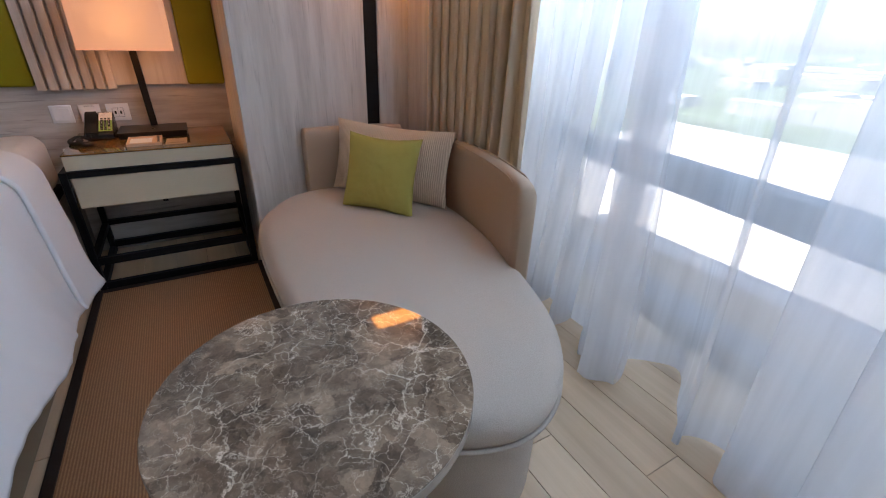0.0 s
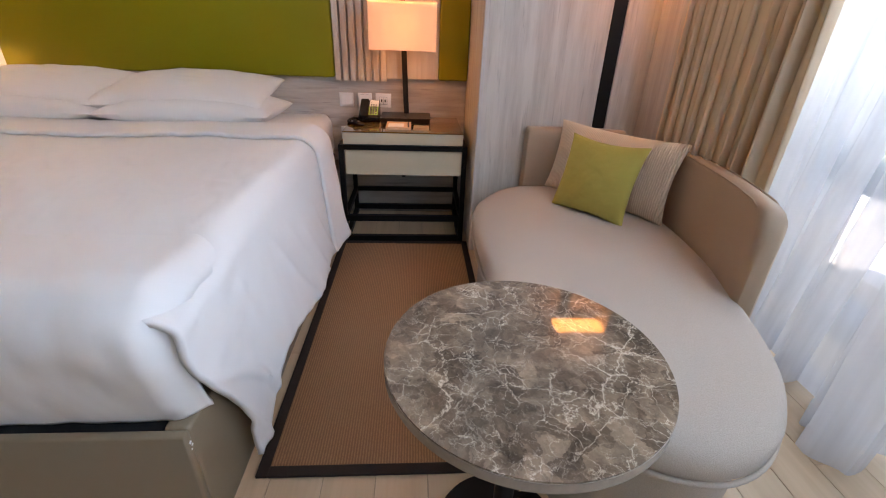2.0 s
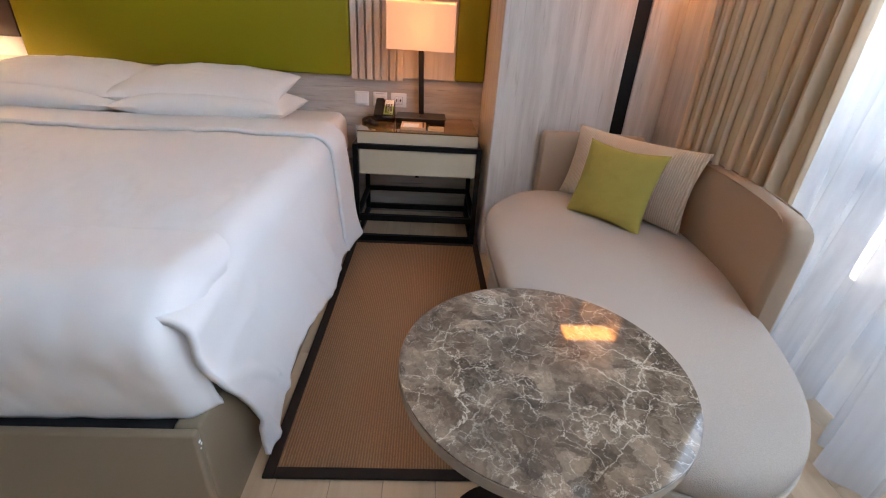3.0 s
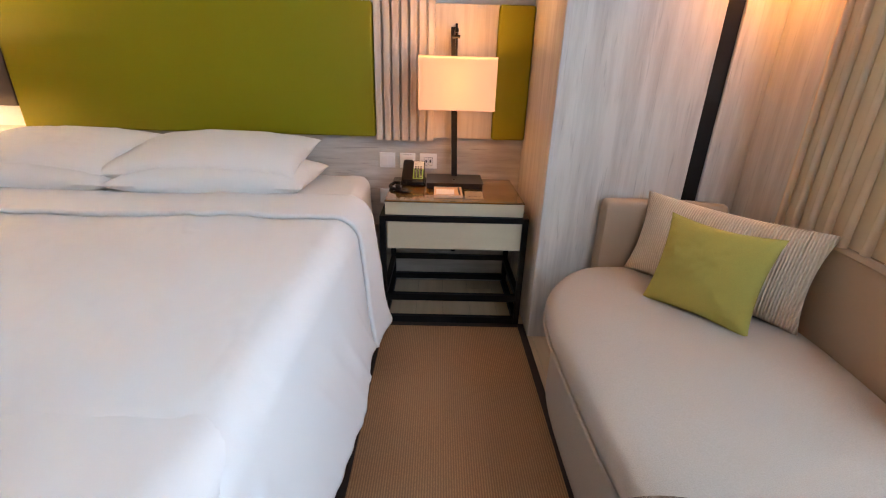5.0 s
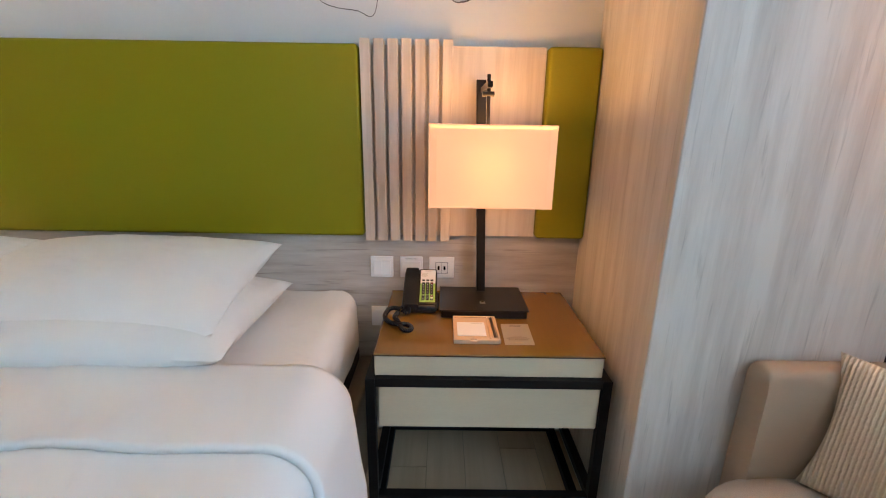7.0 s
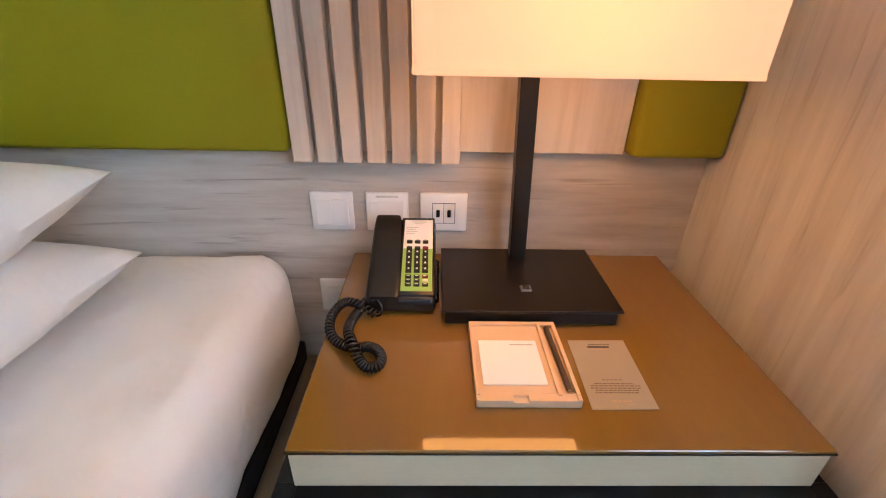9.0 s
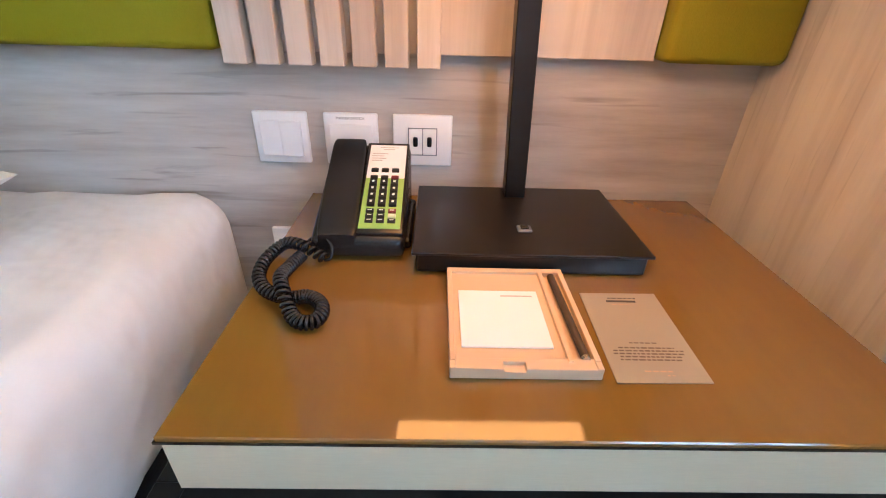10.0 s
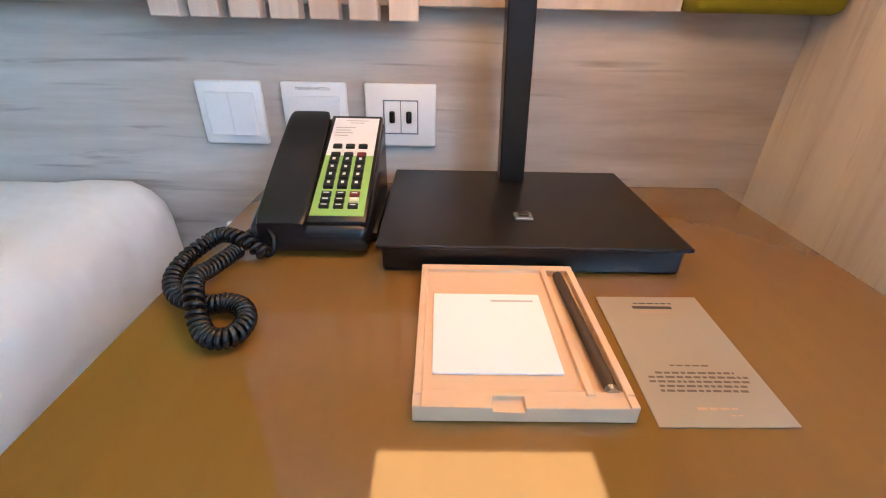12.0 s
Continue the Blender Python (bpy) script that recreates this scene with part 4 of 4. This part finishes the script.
part("platform", box(BX0 + 0.056, BX1 - 0.056, BY0 + 0.056, BY1, 0.337, 0.384, 0.004, bm=box(BX0 + 0.056, BX1 - 0.056, BY0 + 0.024, BY1, 0.20, 0.336, 0.002)), BLACK_CLOTH, bed, "black cloth platform")


def sheeted_block(bm):
    """Fitted sheet: the block's skin with slack wrinkles, strongest over its edges."""
    bmesh.ops.subdivide_edges(bm, edges=[e for e in bm.edges if e.calc_length() > 0.15], cuts=40, use_grid_fill=True)
    bm.normal_update()
    for v in bm.verts:
        x, y, z = v.co
        ridge = 1 - min(1.0, 3.5 * abs(ripple(x * 1.6 + 0.8 * z, y * 1.6 - 1.1 * z, 2 + 2.0 * z, 0.17)))
        v.co += v.normal * (0.15 + 0.85 * smooth_step(-0.90, -0.72, y)) * (0.008 * ripple(x, y, z, 0.22) + 0.004 * ripple(x, y, z + 5, 0.08) + 0.006 * ridge ** 2)
    return bm


part("mattress", sheeted_block(box(BX0 + 0.012, BX1 - 0.046, BY0 + 0.060, BY1 - 0.012, 0.385, 0.626, 0.055, 5)), MATTRESS_CLOTH, bed, "white sheeted mattress", smooth=True)

duvet = thing("duvet", (-0.89, -1.4, 0.62), "white duvet with folded top edge hanging over the bed sides", "duvet")
EDGE_R, EDGE_L = -0.005, -1.783
DUVET_TOP = 0.650


def hem(y):
    return 0.150 + 0.03 * smooth_step(-0.75, -1.30, y) + 0.06 * smooth_step(-1.30, -1.62, y) - 0.185 * smooth_step(-1.68, -2.00, y)


def creases(x, y):
    """Soft unevenness and fine pressed-in wrinkles of the bed linen."""
    soft = 0.012 * ripple(x, y, 3, 0.45) + 0.005 * ripple(x, y, 8, 0.18) + 0.0012 * ripple(x * 2.2, y + x, 5, 0.07)
    soft += 0.004 * ripple(x - 0.6 * y, 4.5 * (x + 0.8 * y), 12, 0.5)
    for k, (a, c, s) in enumerate(((0.9, 2.6, 0.30), (-0.7, 2.2, 0.24), (0.2, 3.0, 0.38))):
        ridge = 1 - min(1.0, 5.0 * abs(ripple(x * c + a * y, y * 1.2 - a * x, 20 + k, s)))
        soft += 0.0042 * ridge ** 2 * max(0.0, ripple(x, y, 31 + k, 0.35) + 0.1)
    return soft


def cover_shape(u, v, y_from=-0.66, y_to=-2.025, rise=0.0):
    """Across the bed: hanging side, rounded edge, flat top, rounded edge, hanging side."""
    y = y_from + (y_to - y_from) * v
    half = (EDGE_R - EDGE_L) / 2
    mid = (EDGE_R + EDGE_L) / 2
    r = 0.075
    low = hem(y)
    drop = DUVET_TOP - r - low
    flat, arc = half - r + 0.03, r * math.pi / 2
    total = flat + arc + drop
    s = (2 * u - 1) * total
    side, s = (1 if s >= 0 else -1), abs(s)
    if s < flat:
        x, z, out = s, DUVET_TOP, 0.0
        nx, nz = 0.0, 1.0
    elif s < flat + arc:
        a = (s - flat) / r
        x, z = flat + r * math.sin(a), DUVET_TOP - r + r * math.cos(a)
        nx, nz = math.sin(a), math.cos(a)
    else:
        d = s - flat - arc
        x, z = flat + r + (0.058 - 0.045 * smooth_step(-1.60, -2.00, y)) * d / max(drop, 0.01), DUVET_TOP - r - d
        nx, nz = 1.0, 0.0
    puff = creases(x * side + mid, y)
    hang = max(0.0, s - flat - arc)
    corner = smooth_step(-1.55, -2.0, y) * smooth_step(flat - 0.45, flat + 0.1, s)
    puff += 0.007 * corner * ripple(3.2 * x + 1.6 * z, 1.5 * y - 2.0 * z, 6, 0.14)
    puff += hang * (0.045 * ripple(0.4 * hang, y, 2, 0.34) + 0.006 * ripple(hang, 1.5 * y + 0.8 * hang, 9, 0.14))
    puff += hang * 0.03 * (1 - min(1.0, 3.5 * abs(ripple(0.5 * hang, y - 0.5 * hang, 15, 0.22)))) ** 2
    end = (0.050 * smooth_step(-1.66, -2.02, y)) * nz
    lift = puff - 0.004 + rise
    yy = y - 0.05 * smooth_step(-1.6, -2.06, y) * (1 - smooth_step(0.0, 0.35, hang)) + 0.120 * smooth_step(-1.70, -2.06, y) * smooth_step(0.05, 0.42, hang)
    return (mid + side * (x + nx * lift), yy, z + nz * lift - end)


cover = part("cover", sheet(150, 260, cover_shape), LINEN, duvet, smooth=True)
solid(cover, 0.014, 1.0)


def band_shape(u, v):
    """The turned-down top edge: a second layer whose ends hang and taper at the sides."""
    p = Vector(cover_shape(0.5 + (u - 0.5) * 1.0, v, -0.64 , -0.885 , 0.016))
    hang = smooth_step(0.55, 0.24, p.z)
    p.y -= 0.06 * hang * (1 - v) + 0.03 * hang * v
    return p


solid(part("turned_edge", sheet(24, 260, band_shape), LINEN, duvet, "folded-over top edge of the duvet", smooth=True), 0.016, 1.0)


def foot_shape(u, v):
    """The duvet's end, curving down over the foot of the mattress."""
    x = BX0 + 0.03 + u * (BX1 - 0.018 - BX0)
    r, y0 = 0.10, -1.756
    s = v * (0.24 + r * math.pi / 2 + 0.200)
    bulge = 0.012 * ripple(x, v, 4, 0.3) + 0.004 * ripple(x * 3, v * 2, 9, 0.2)
    if s < 0.24:
        y, z = y0 - s, DUVET_TOP - 0.012 + 0.012 * (s / 0.24) ** 2
    elif s < 0.24 + r * math.pi / 2:
        a = (s - 0.24) / r
        y, z = y0 - 0.24 - r * math.sin(a) * 0.85, DUVET_TOP - r + r * math.cos(a)
    else:
        d = s - 0.24 - r * math.pi / 2
        y, z = y0 - 0.24 - r * 0.85 + 0.9 * d * d + 0.03 * d, DUVET_TOP - r - d
    dx = min(0.0749, max(0.0, x + 0.052))
    z -= (0.075 - math.sqrt(0.075 ** 2 - dx ** 2)) * (1 - smooth_step(0.35, 0.9, v))
    round_off = smooth_step(0.965, 1.0, u) ** 2
    fold = creases(x, y0 - s)
    down = smooth_step(0.35, 0.6, v)
    return (x, y - (bulge + fold) * down + 0.05 * round_off, z + fold * (1 - 0.7 * down) - 0.002 - 0.006 * round_off)


solid(part("foot_drop", sheet(70, 180, foot_shape), LINEN, duvet, smooth=True), 0.012, 1.0)


def pillow_mesh(w, d, h, seed, pinch=1.0):
    """A filled pillow with pinched corners; two curved faces on one seam."""
    bm = bmesh.new()
    n, m = 60, 44
    rows = {}
    for face in (1, -1):
        for j in range(m + 1):
            for i in range(n + 1):
                u, v = 2 * i / n - 1, 2 * j / m - 1
                rim = i in (0, n) or j in (0, m)
                if rim and face < 0:
                    rows[face, i, j] = rows[1, i, j]
                    continue
                pinch_x = 1 - 0.07 * (1 - abs(u) ** 3) * (abs(v) ** 6) - 0.055 * pinch * (1 - v * v)
                pinch_y = 1 - 0.06 * pinch * (1 - u * u)
                fill = max(0.0, (1 - u * u) * (1 - v * v)) ** 0.42
                wr = 0.05 * ripple(u * 2, v * 2, seed, 0.7) + 0.022 * ripple(u * 5, v * 5, seed + 4, 0.6)
                ridge = 1 - min(1.0, 4.5 * abs(ripple(u * 1.2 + 0.5 * v, v * 2.6, seed + 9, 0.55)))
                wr += 0.05 * ridge ** 2 * max(0.0, ripple(u, v, seed + 13, 0.5) + 0.2)
                z = face * h * 0.5 * fill * (1 + (wr * 1.6 if fill > 0 else 0))
                rows[face, i, j] = bm.verts.new((u * w / 2 * (1 if abs(v) > 0.98 and abs(u) > 0.98 else pinch_x), v * d / 2 * pinch_y, z))
        for j in range(m):
            for i in range(n):
                bm.faces.new((rows[face, i, j], rows[face, i + 1, j], rows[face, i + 1, j + 1], rows[face, i, j + 1]))
    return bm


def lay(name, mesh_args, mat, place, turn, label, category, group=""):
    ob = part(name, pillow_mesh(*mesh_args), mat, smooth=True, local=True)
    ob.matrix_world = pose(*place, *turn)
    return tagged(ob, label, category, group)


lay("pillow", (0.76, 0.50, 0.175, 3), PILLOW_CLOTH, (-0.602, -0.425, 0.702), (-1, 0, 1), "white bed pillow lying flat on the mattress", "pillow", "bed pillows")
lay("pillow", (0.76, 0.50, 0.175, 9), PILLOW_CLOTH, (-1.355, -0.425, 0.702), (-1, 0, -1), "white bed pillow lying flat on the mattress", "pillow", "bed pillows")
lay("pillow", (0.78, 0.50, 0.17, 15), PILLOW_CLOTH, (-0.655, -0.372, 0.776), (9, 0, 1), "white bed pillow stacked on another pillow", "pillow", "bed pillows")
lay("pillow", (0.78, 0.50, 0.17, 21), PILLOW_CLOTH, (-1.375, -0.372, 0.776), (9, 0, -2), "white bed pillow stacked on another pillow", "pillow", "bed pillows")

# ---------------------------------------------------------------- rug
rug = thing("rug", (0.39, -1.2, 0.0), "brown woven sisal rug with dark brown binding", "rug")
RX0, RX1, RY0, RY1 = 0.036, 0.748, -1.940, -0.484
E = 0.032
part("weave", box(RX0 + E, RX1 - E, RY0 + E, RY1 - E, 0.0005, 0.008, 0), RUG, rug)
for b in ((RX0, RX0 + E, RY0, RY1), (RX1 - E, RX1, RY0, RY1), (RX0 + E, RX1 - E, RY0, RY0 + E), (RX0 + E, RX1 - E, RY1 - E, RY1)):
    part("binding", box(*b, 0.0004, 0.0095, 0.002), RUG_EDGE, rug)

# ---------------------------------------------------------------- daybed
sofa = thing("daybed", (1.08, -1.42, 0.0), "greige upholstered curved daybed with wrap-around taupe backrest", "sofa")


SEAT = [(0.795, -0.80), (0.95, -0.66), (1.20, -0.66), (1.43, -0.78), (1.490, -1.08), (1.472, -1.40), (1.405, -1.72), (1.312, -1.985), (1.185, -2.145), (1.040, -2.206),
        (0.890, -2.160), (0.785, -2.03), (0.720, -1.75), (0.700, -1.38), (0.712, -1.00)]


def seat_outline(shrink=0.0, steps=6):
    """A smooth closed line through the plan points, drawn in by shrink."""
    pts, n = [], len(SEAT)
    for k in range(n):
        p0, p1, p2, p3 = (Vector(SEAT[(k + i) % n]) for i in (-1, 0, 1, 2))
        for i in range(steps):
            f = i / steps
            pts.append(0.5 * ((2 * p1) + (p2 - p0) * f + (2 * p0 - 5 * p1 + 4 * p2 - p3) * f * f + (3 * p1 - p0 - 3 * p2 + p3) * f ** 3))
    out = []
    for i, p in enumerate(pts):
        d = (pts[(i + 1) % len(pts)] - pts[i - 1]).normalized()
        out.append((p.x + d.y * shrink, p.y - d.x * shrink))
    return out


part("base", prism(seat_outline(0.030), 0.0, 0.328, 0.01), SOFA, sofa, smooth=True)


def cushion_top():
    """Bulging sides, then a softly domed top drawn in towards the middle line."""
    bm = bmesh.new()
    rings = [(0.010, 0.320), (0.0, 0.330), (-0.010, 0.347), (-0.012, 0.368), (-0.004, 0.391), (0.014, 0.405), (0.045, 0.414)]
    loops = [[bm.verts.new((x, y, z)) for x, y in seat_outline(s)] for s, z in rings]
    last = seat_outline(0.045)
    for k, z in ((0.2, 0.419), (0.5, 0.423), (0.8, 0.424)):
        ring = []
        for x, y in last:
            my = min(max(y, -1.80), -1.02)
            mx = 1.065 + 0.10 * (my + 1.4)
            ring.append(bm.verts.new((x + (mx - x) * k, y + (my - y) * k, z)))
        loops.append(ring)
    for a, b in zip(loops, loops[1:]):
        for i in range(len(a)):
            k = (i + 1) % len(a)
            bm.faces.new((a[i], a[k], b[k], b[i]))
    bm.faces.new(loops[-1])
    bm.faces.new(loops[0][::-1])
    return bm


seat = part("seat", cushion_top(), SOFA, sofa, "thick greige seat cushion", smooth=True)


def tube_along(points, radius, closed=True, sides=8):
    bm = bmesh.new()
    n = len(points)
    rings = []
    for i, p in enumerate(points):
        a, b = Vector(points[(i - 1) % n]), Vector(points[(i + 1) % n])
        d = (b - a).normalized()
        side = d.cross(Vector((0, 0, 1))).normalized()
        up = side.cross(d)
        rings.append([bm.verts.new(Vector(p) + radius * (math.cos(2 * math.pi * k / sides) * side + math.sin(2 * math.pi * k / sides) * up)) for k in range(sides)])
    for i in range(n if closed else n - 1):
        a, b = rings[i], rings[(i + 1) % n]
        for k in range(sides):
            bm.faces.new((a[k], a[(k + 1) % sides], b[(k + 1) % sides], b[k]))
    return bm


part("piping", tube_along([(x, y, 0.331) for x, y in seat_outline(-0.010)], 0.006), SOFA, seat, "raised piping along the seat seam", smooth=True)


def back_panel(line, z0, z1, thick, slope=0.0, round_end=0.06):
    """An upright padded panel following a smooth plan line; its top falls by slope and its ends are rounded off."""
    n = 40

    def at(s):
        k = min(int(s * (len(line) - 1)), len(line) - 2)
        f = s * (len(line) - 1) - k
        p0, p1, p2, p3 = (Vector(line[max(k - 1, 0)]), Vector(line[k]), Vector(line[k + 1]), Vector(line[min(k + 2, len(line) - 1)]))
        return 0.5 * ((2 * p1) + (p2 - p0) * f + (2 * p0 - 5 * p1 + 4 * p2 - p3) * f * f + (3 * p1 - p0 - 3 * p2 + p3) * f ** 3)

    length = sum((Vector(b) - Vector(a)).length for a, b in zip(line, line[1:]))
    bm = bmesh.new()
    rings = []
    for i in range(n + 1):
        s = i / n
        p = at(s)
        d = (at(min(1, s + 0.01)) - at(max(0, s - 0.01))).normalized()
        side = Vector((-d.y, d.x))
        along = s * length
        near = min(along, length - along)
        top = z1 - slope * s
        if near < round_end:
            top -= round_end - math.sqrt(max(0.0, round_end ** 2 - (round_end - near) ** 2))
        ring = []
        m = 20
        for k in range(m):
            a = 2 * math.pi * k / m
            c, q = math.cos(a), math.sin(a)
            o = thick / 2 * math.copysign(abs(c) ** 0.45, c)
            if near < 0.012:
                o *= 0.62 + 0.38 * near / 0.012
            zz = (z0 + top) / 2 + (top - z0) / 2 * math.copysign(abs(q) ** 0.14, q)
            ring.append(bm.verts.new((p.x + side.x * o, p.y + side.y * o, zz)))
        rings.append(ring)
    for a, b in zip(rings, rings[1:]):
        for k in range(len(a)):
            bm.faces.new((a[k], a[(k + 1) % len(a)], b[(k + 1) % len(a)], b[k]))
    bm.faces.new(rings[0])
    bm.faces.new(rings[-1][::-1])
    return bm


part("backrest", back_panel([(0.985, -0.622), (1.15, -0.620), (1.32, -0.628), (1.462, -0.680)], 0.05, 0.690, 0.075, 0.0, 0.03), SOFA_LEATHER, sofa, "low taupe back panel against the wall", smooth=True)
part("side_rest", back_panel([(1.525, -0.83), (1.540, -1.0), (1.524, -1.22), (1.486, -1.46), (1.412, -1.72)], 0.05, 0.690, 0.068, 0.0, 0.07), SOFA_LEATHER, sofa, "taupe curved side panel along the window", smooth=True)

for o in (-0.030, 0.030):
    edge = []
    for i in range(33):
        k = i / 32 * 4
        j = min(int(k), 3)
        pts = [(1.525, -0.83), (1.540, -1.0), (1.524, -1.22), (1.486, -1.46), (1.412, -1.72)]
        a, b = Vector(pts[j]), Vector(pts[j + 1])
        p0, p3 = Vector(pts[max(j - 1, 0)]), Vector(pts[min(j + 2, 4)])
        f = k - j
        p = 0.5 * ((2 * a) + (b - p0) * f + (2 * p0 - 5 * a + 4 * b - p3) * f * f + (3 * a - p0 - 3 * b + p3) * f ** 3)
        d = (b - a).normalized()
        if 0 < i < 31:
            edge.append((p.x - d.y * o, p.y + d.x * o, 0.688 - (0.030 if i > 29 else 0.012 if i > 28 or i < 3 else 0.003)))
    part("welt", tube_along(edge, 0.003, False), SOFA_LEATHER, sofa, smooth=True)

lay("cushion", (0.61, 0.325, 0.12, 31, 1.4), CUSHION_BEIGE, (1.300, -0.902, 0.572), (77, 0, -55.5), "cream pleated lumbar cushion leaning on the backrest", "cushion", "daybed cushions")
lay("cushion", (0.338, 0.322, 0.11, 40, 1.9), CUSHION_GREEN, (1.200, -1.036, 0.563), (72, 0, -51), "lime green square cushion leaning on the cream cushion", "cushion", "daybed cushions")

# ---------------------------------------------------------------- marble table
table = thing("side_table", (0.663, -2.100, 0.0), "round brown marble side table on a black pedestal", "table")
TR = 0.256


def disc(x, y, r, z0, z1, bevel, n=96):
    return prism([(x + r * math.cos(2 * math.pi * i / n), y + r * math.sin(2 * math.pi * i / n)) for i in range(n)], z0, z1, bevel)


TC = (0.660, -2.102)
part("tabletop", disc(*TC, TR, 0.536, 0.560, 0.0025), MARBLE, table, "polished brown marble top with pale veins", smooth=True)
part("edge_band", disc(*TC, TR + 0.0012, 0.5380, 0.5570, 0.001), MARBLE_EDGE, table, smooth=True)
part("top_plate", disc(*TC, 0.11, 0.526, 0.5355, 0.002), BLACK_METAL, table, smooth=True)
part("column", rod((*TC, 0.02), (*TC, 0.527), 0.022, 24), BLACK_METAL, table, smooth=True)
part("foot", disc(*TC, 0.150, 0.0, 0.014, 0.004), BLACK_METAL, table, "flat round black foot", smooth=True)

# ---------------------------------------------------------------- curtains


def curtain(name, y0, y1, out, amp, pitch, z0, z1, mat, label, seed, thick=0.0, slant=0.0, lap=0.35, hem_height=0.09, wander=0.8):
    """Cloth hanging in uneven upright folds along the window wall, with a doubled hem."""
    length = abs(y1 - y0)
    cols = int(length / pitch * 34)

    def shape(u, v, shift=0.0):
        y = y0 + (y1 - y0) * u
        low = 1 - v
        phase = u * length / pitch + wander * ripple(u * length * 2.4, seed, 0.25 * v)
        sway = amp * (0.6 + 0.6 * low) * (0.85 + 0.9 * ripple(u * length * 3.0, seed + 7.3, v * 0.6))
        wave = math.sin(2 * math.pi * phase) + 0.30 * math.sin(4 * math.pi * phase + seed + 1.1 * v) + 0.16 * math.sin(10 * math.pi * phase + 2 * v) * ripple(u * length * 5, seed + 2, v)
        slip = lap * pitch * (1 + 0.8 * ripple(u * length * 2.0, seed + 11.7, 0.5 * v)) * math.cos(2 * math.pi * phase)
        drift = (0.09 if thick else 0.19) * ripple(u * length * 1.5, seed + 3, v * 1.3) * low
        yy = y + slip + drift
        rough_hem = 0.010 * low ** 6 * ripple(u * length * 4, seed)
        return (wall_line(yy, out + shift + slant * u + sway * wave + 0.04 * low * ripple(u * length * 2, seed + 5)), yy, z0 + (z1 - z0) * v + rough_hem)

    ob = part(name, sheet(30, cols, shape), mat, smooth=True)
    hem_ob = part("hem", sheet(4, cols, lambda u, v: shape(u, v * hem_height / (z1 - z0), -0.004)), mat, ob, smooth=True)
    head_ob = part("heading_tape", sheet(3, cols, lambda u, v: shape(u, 1 - v * 0.07 / (z1 - z0), -0.004)), mat, ob, smooth=True)
    if thick:
        for o in (ob, hem_ob, head_ob):
            solid(o, thick, 0)
    return tagged(ob, label, "curtain", "window curtains")


curtain("sheer_curtain", -1.10, -1.88, -0.36, 0.065, 0.155, 0.012, 2.55, SHEER, "white sheer voile curtain hanging to the floor", 2.0, lap=0.36)
curtain("sheer_curtain", -1.80, -3.38, -0.38, 0.115, 0.225, 0.012, 2.55, SHEER, "white sheer voile curtain hanging to the floor", 5.4, lap=0.45)
curtain("sheer_curtain", -3.32, -4.58, -0.36, 0.080, 0.20, 0.012, 2.55, SHEER, "white sheer voile curtain hanging to the floor", 8.8, lap=0.5)
curtain("drape", -0.846, -1.405, -0.730, 0.030, 0.056, 0.012, 2.55, DRAPE, "beige blackout drape drawn aside in deep folds", 1.3, 0.004, slant=0.172, lap=0.34, wander=1.2)
structure("curtain_track", window_box(-0.8, -4.6, -0.60, -0.16, 2.56, 2.60), CEILING_PAINT, "white curtain track under the ceiling", "trim")

# ---------------------------------------------------------------- floor planks
PW, PL = 0.140, 0.90
plank_mesh = None
count = 0
far = bmesh.new()
for i in range(-31, 19):
    for j in range(-1, 7):
        x = 0.076 + i * PW
        y = -5.6 + j * PL + (i * 0.37 % 1.0) * PL
        y0, y1 = max(-5.6, y), min(-0.001, y + PL)
        if y1 - y0 < 0.02 or x > wall_line(-2.0) + 0.1:
            continue
        if x > -0.25 and x < 2.0 and y1 > -3.3 and y1 - y0 > PL - 0.001:
            if plank_mesh is None:
                pb = box(0, PW - 0.0022, 0, PL - 0.0022, -0.008, 0.0, 0.0008)
                plank_mesh = bpy.data.meshes.new("plank")
                pb.to_mesh(plank_mesh)
                pb.free()
                plank_mesh.materials.append(PLANK)
            ob = new("plank", plank_mesh)
            ob.parent = floor
            ob.location = (x, y0, -0.0004 * (count % 2))
            count += 1
        else:
            box(x, x + PW - 0.0022, y0, y1 - 0.0022, -0.008, -0.0002, 0, bm=far)
rest = part("plank_rest", far, PLANK, floor)
rest["kind"] = "stuff"
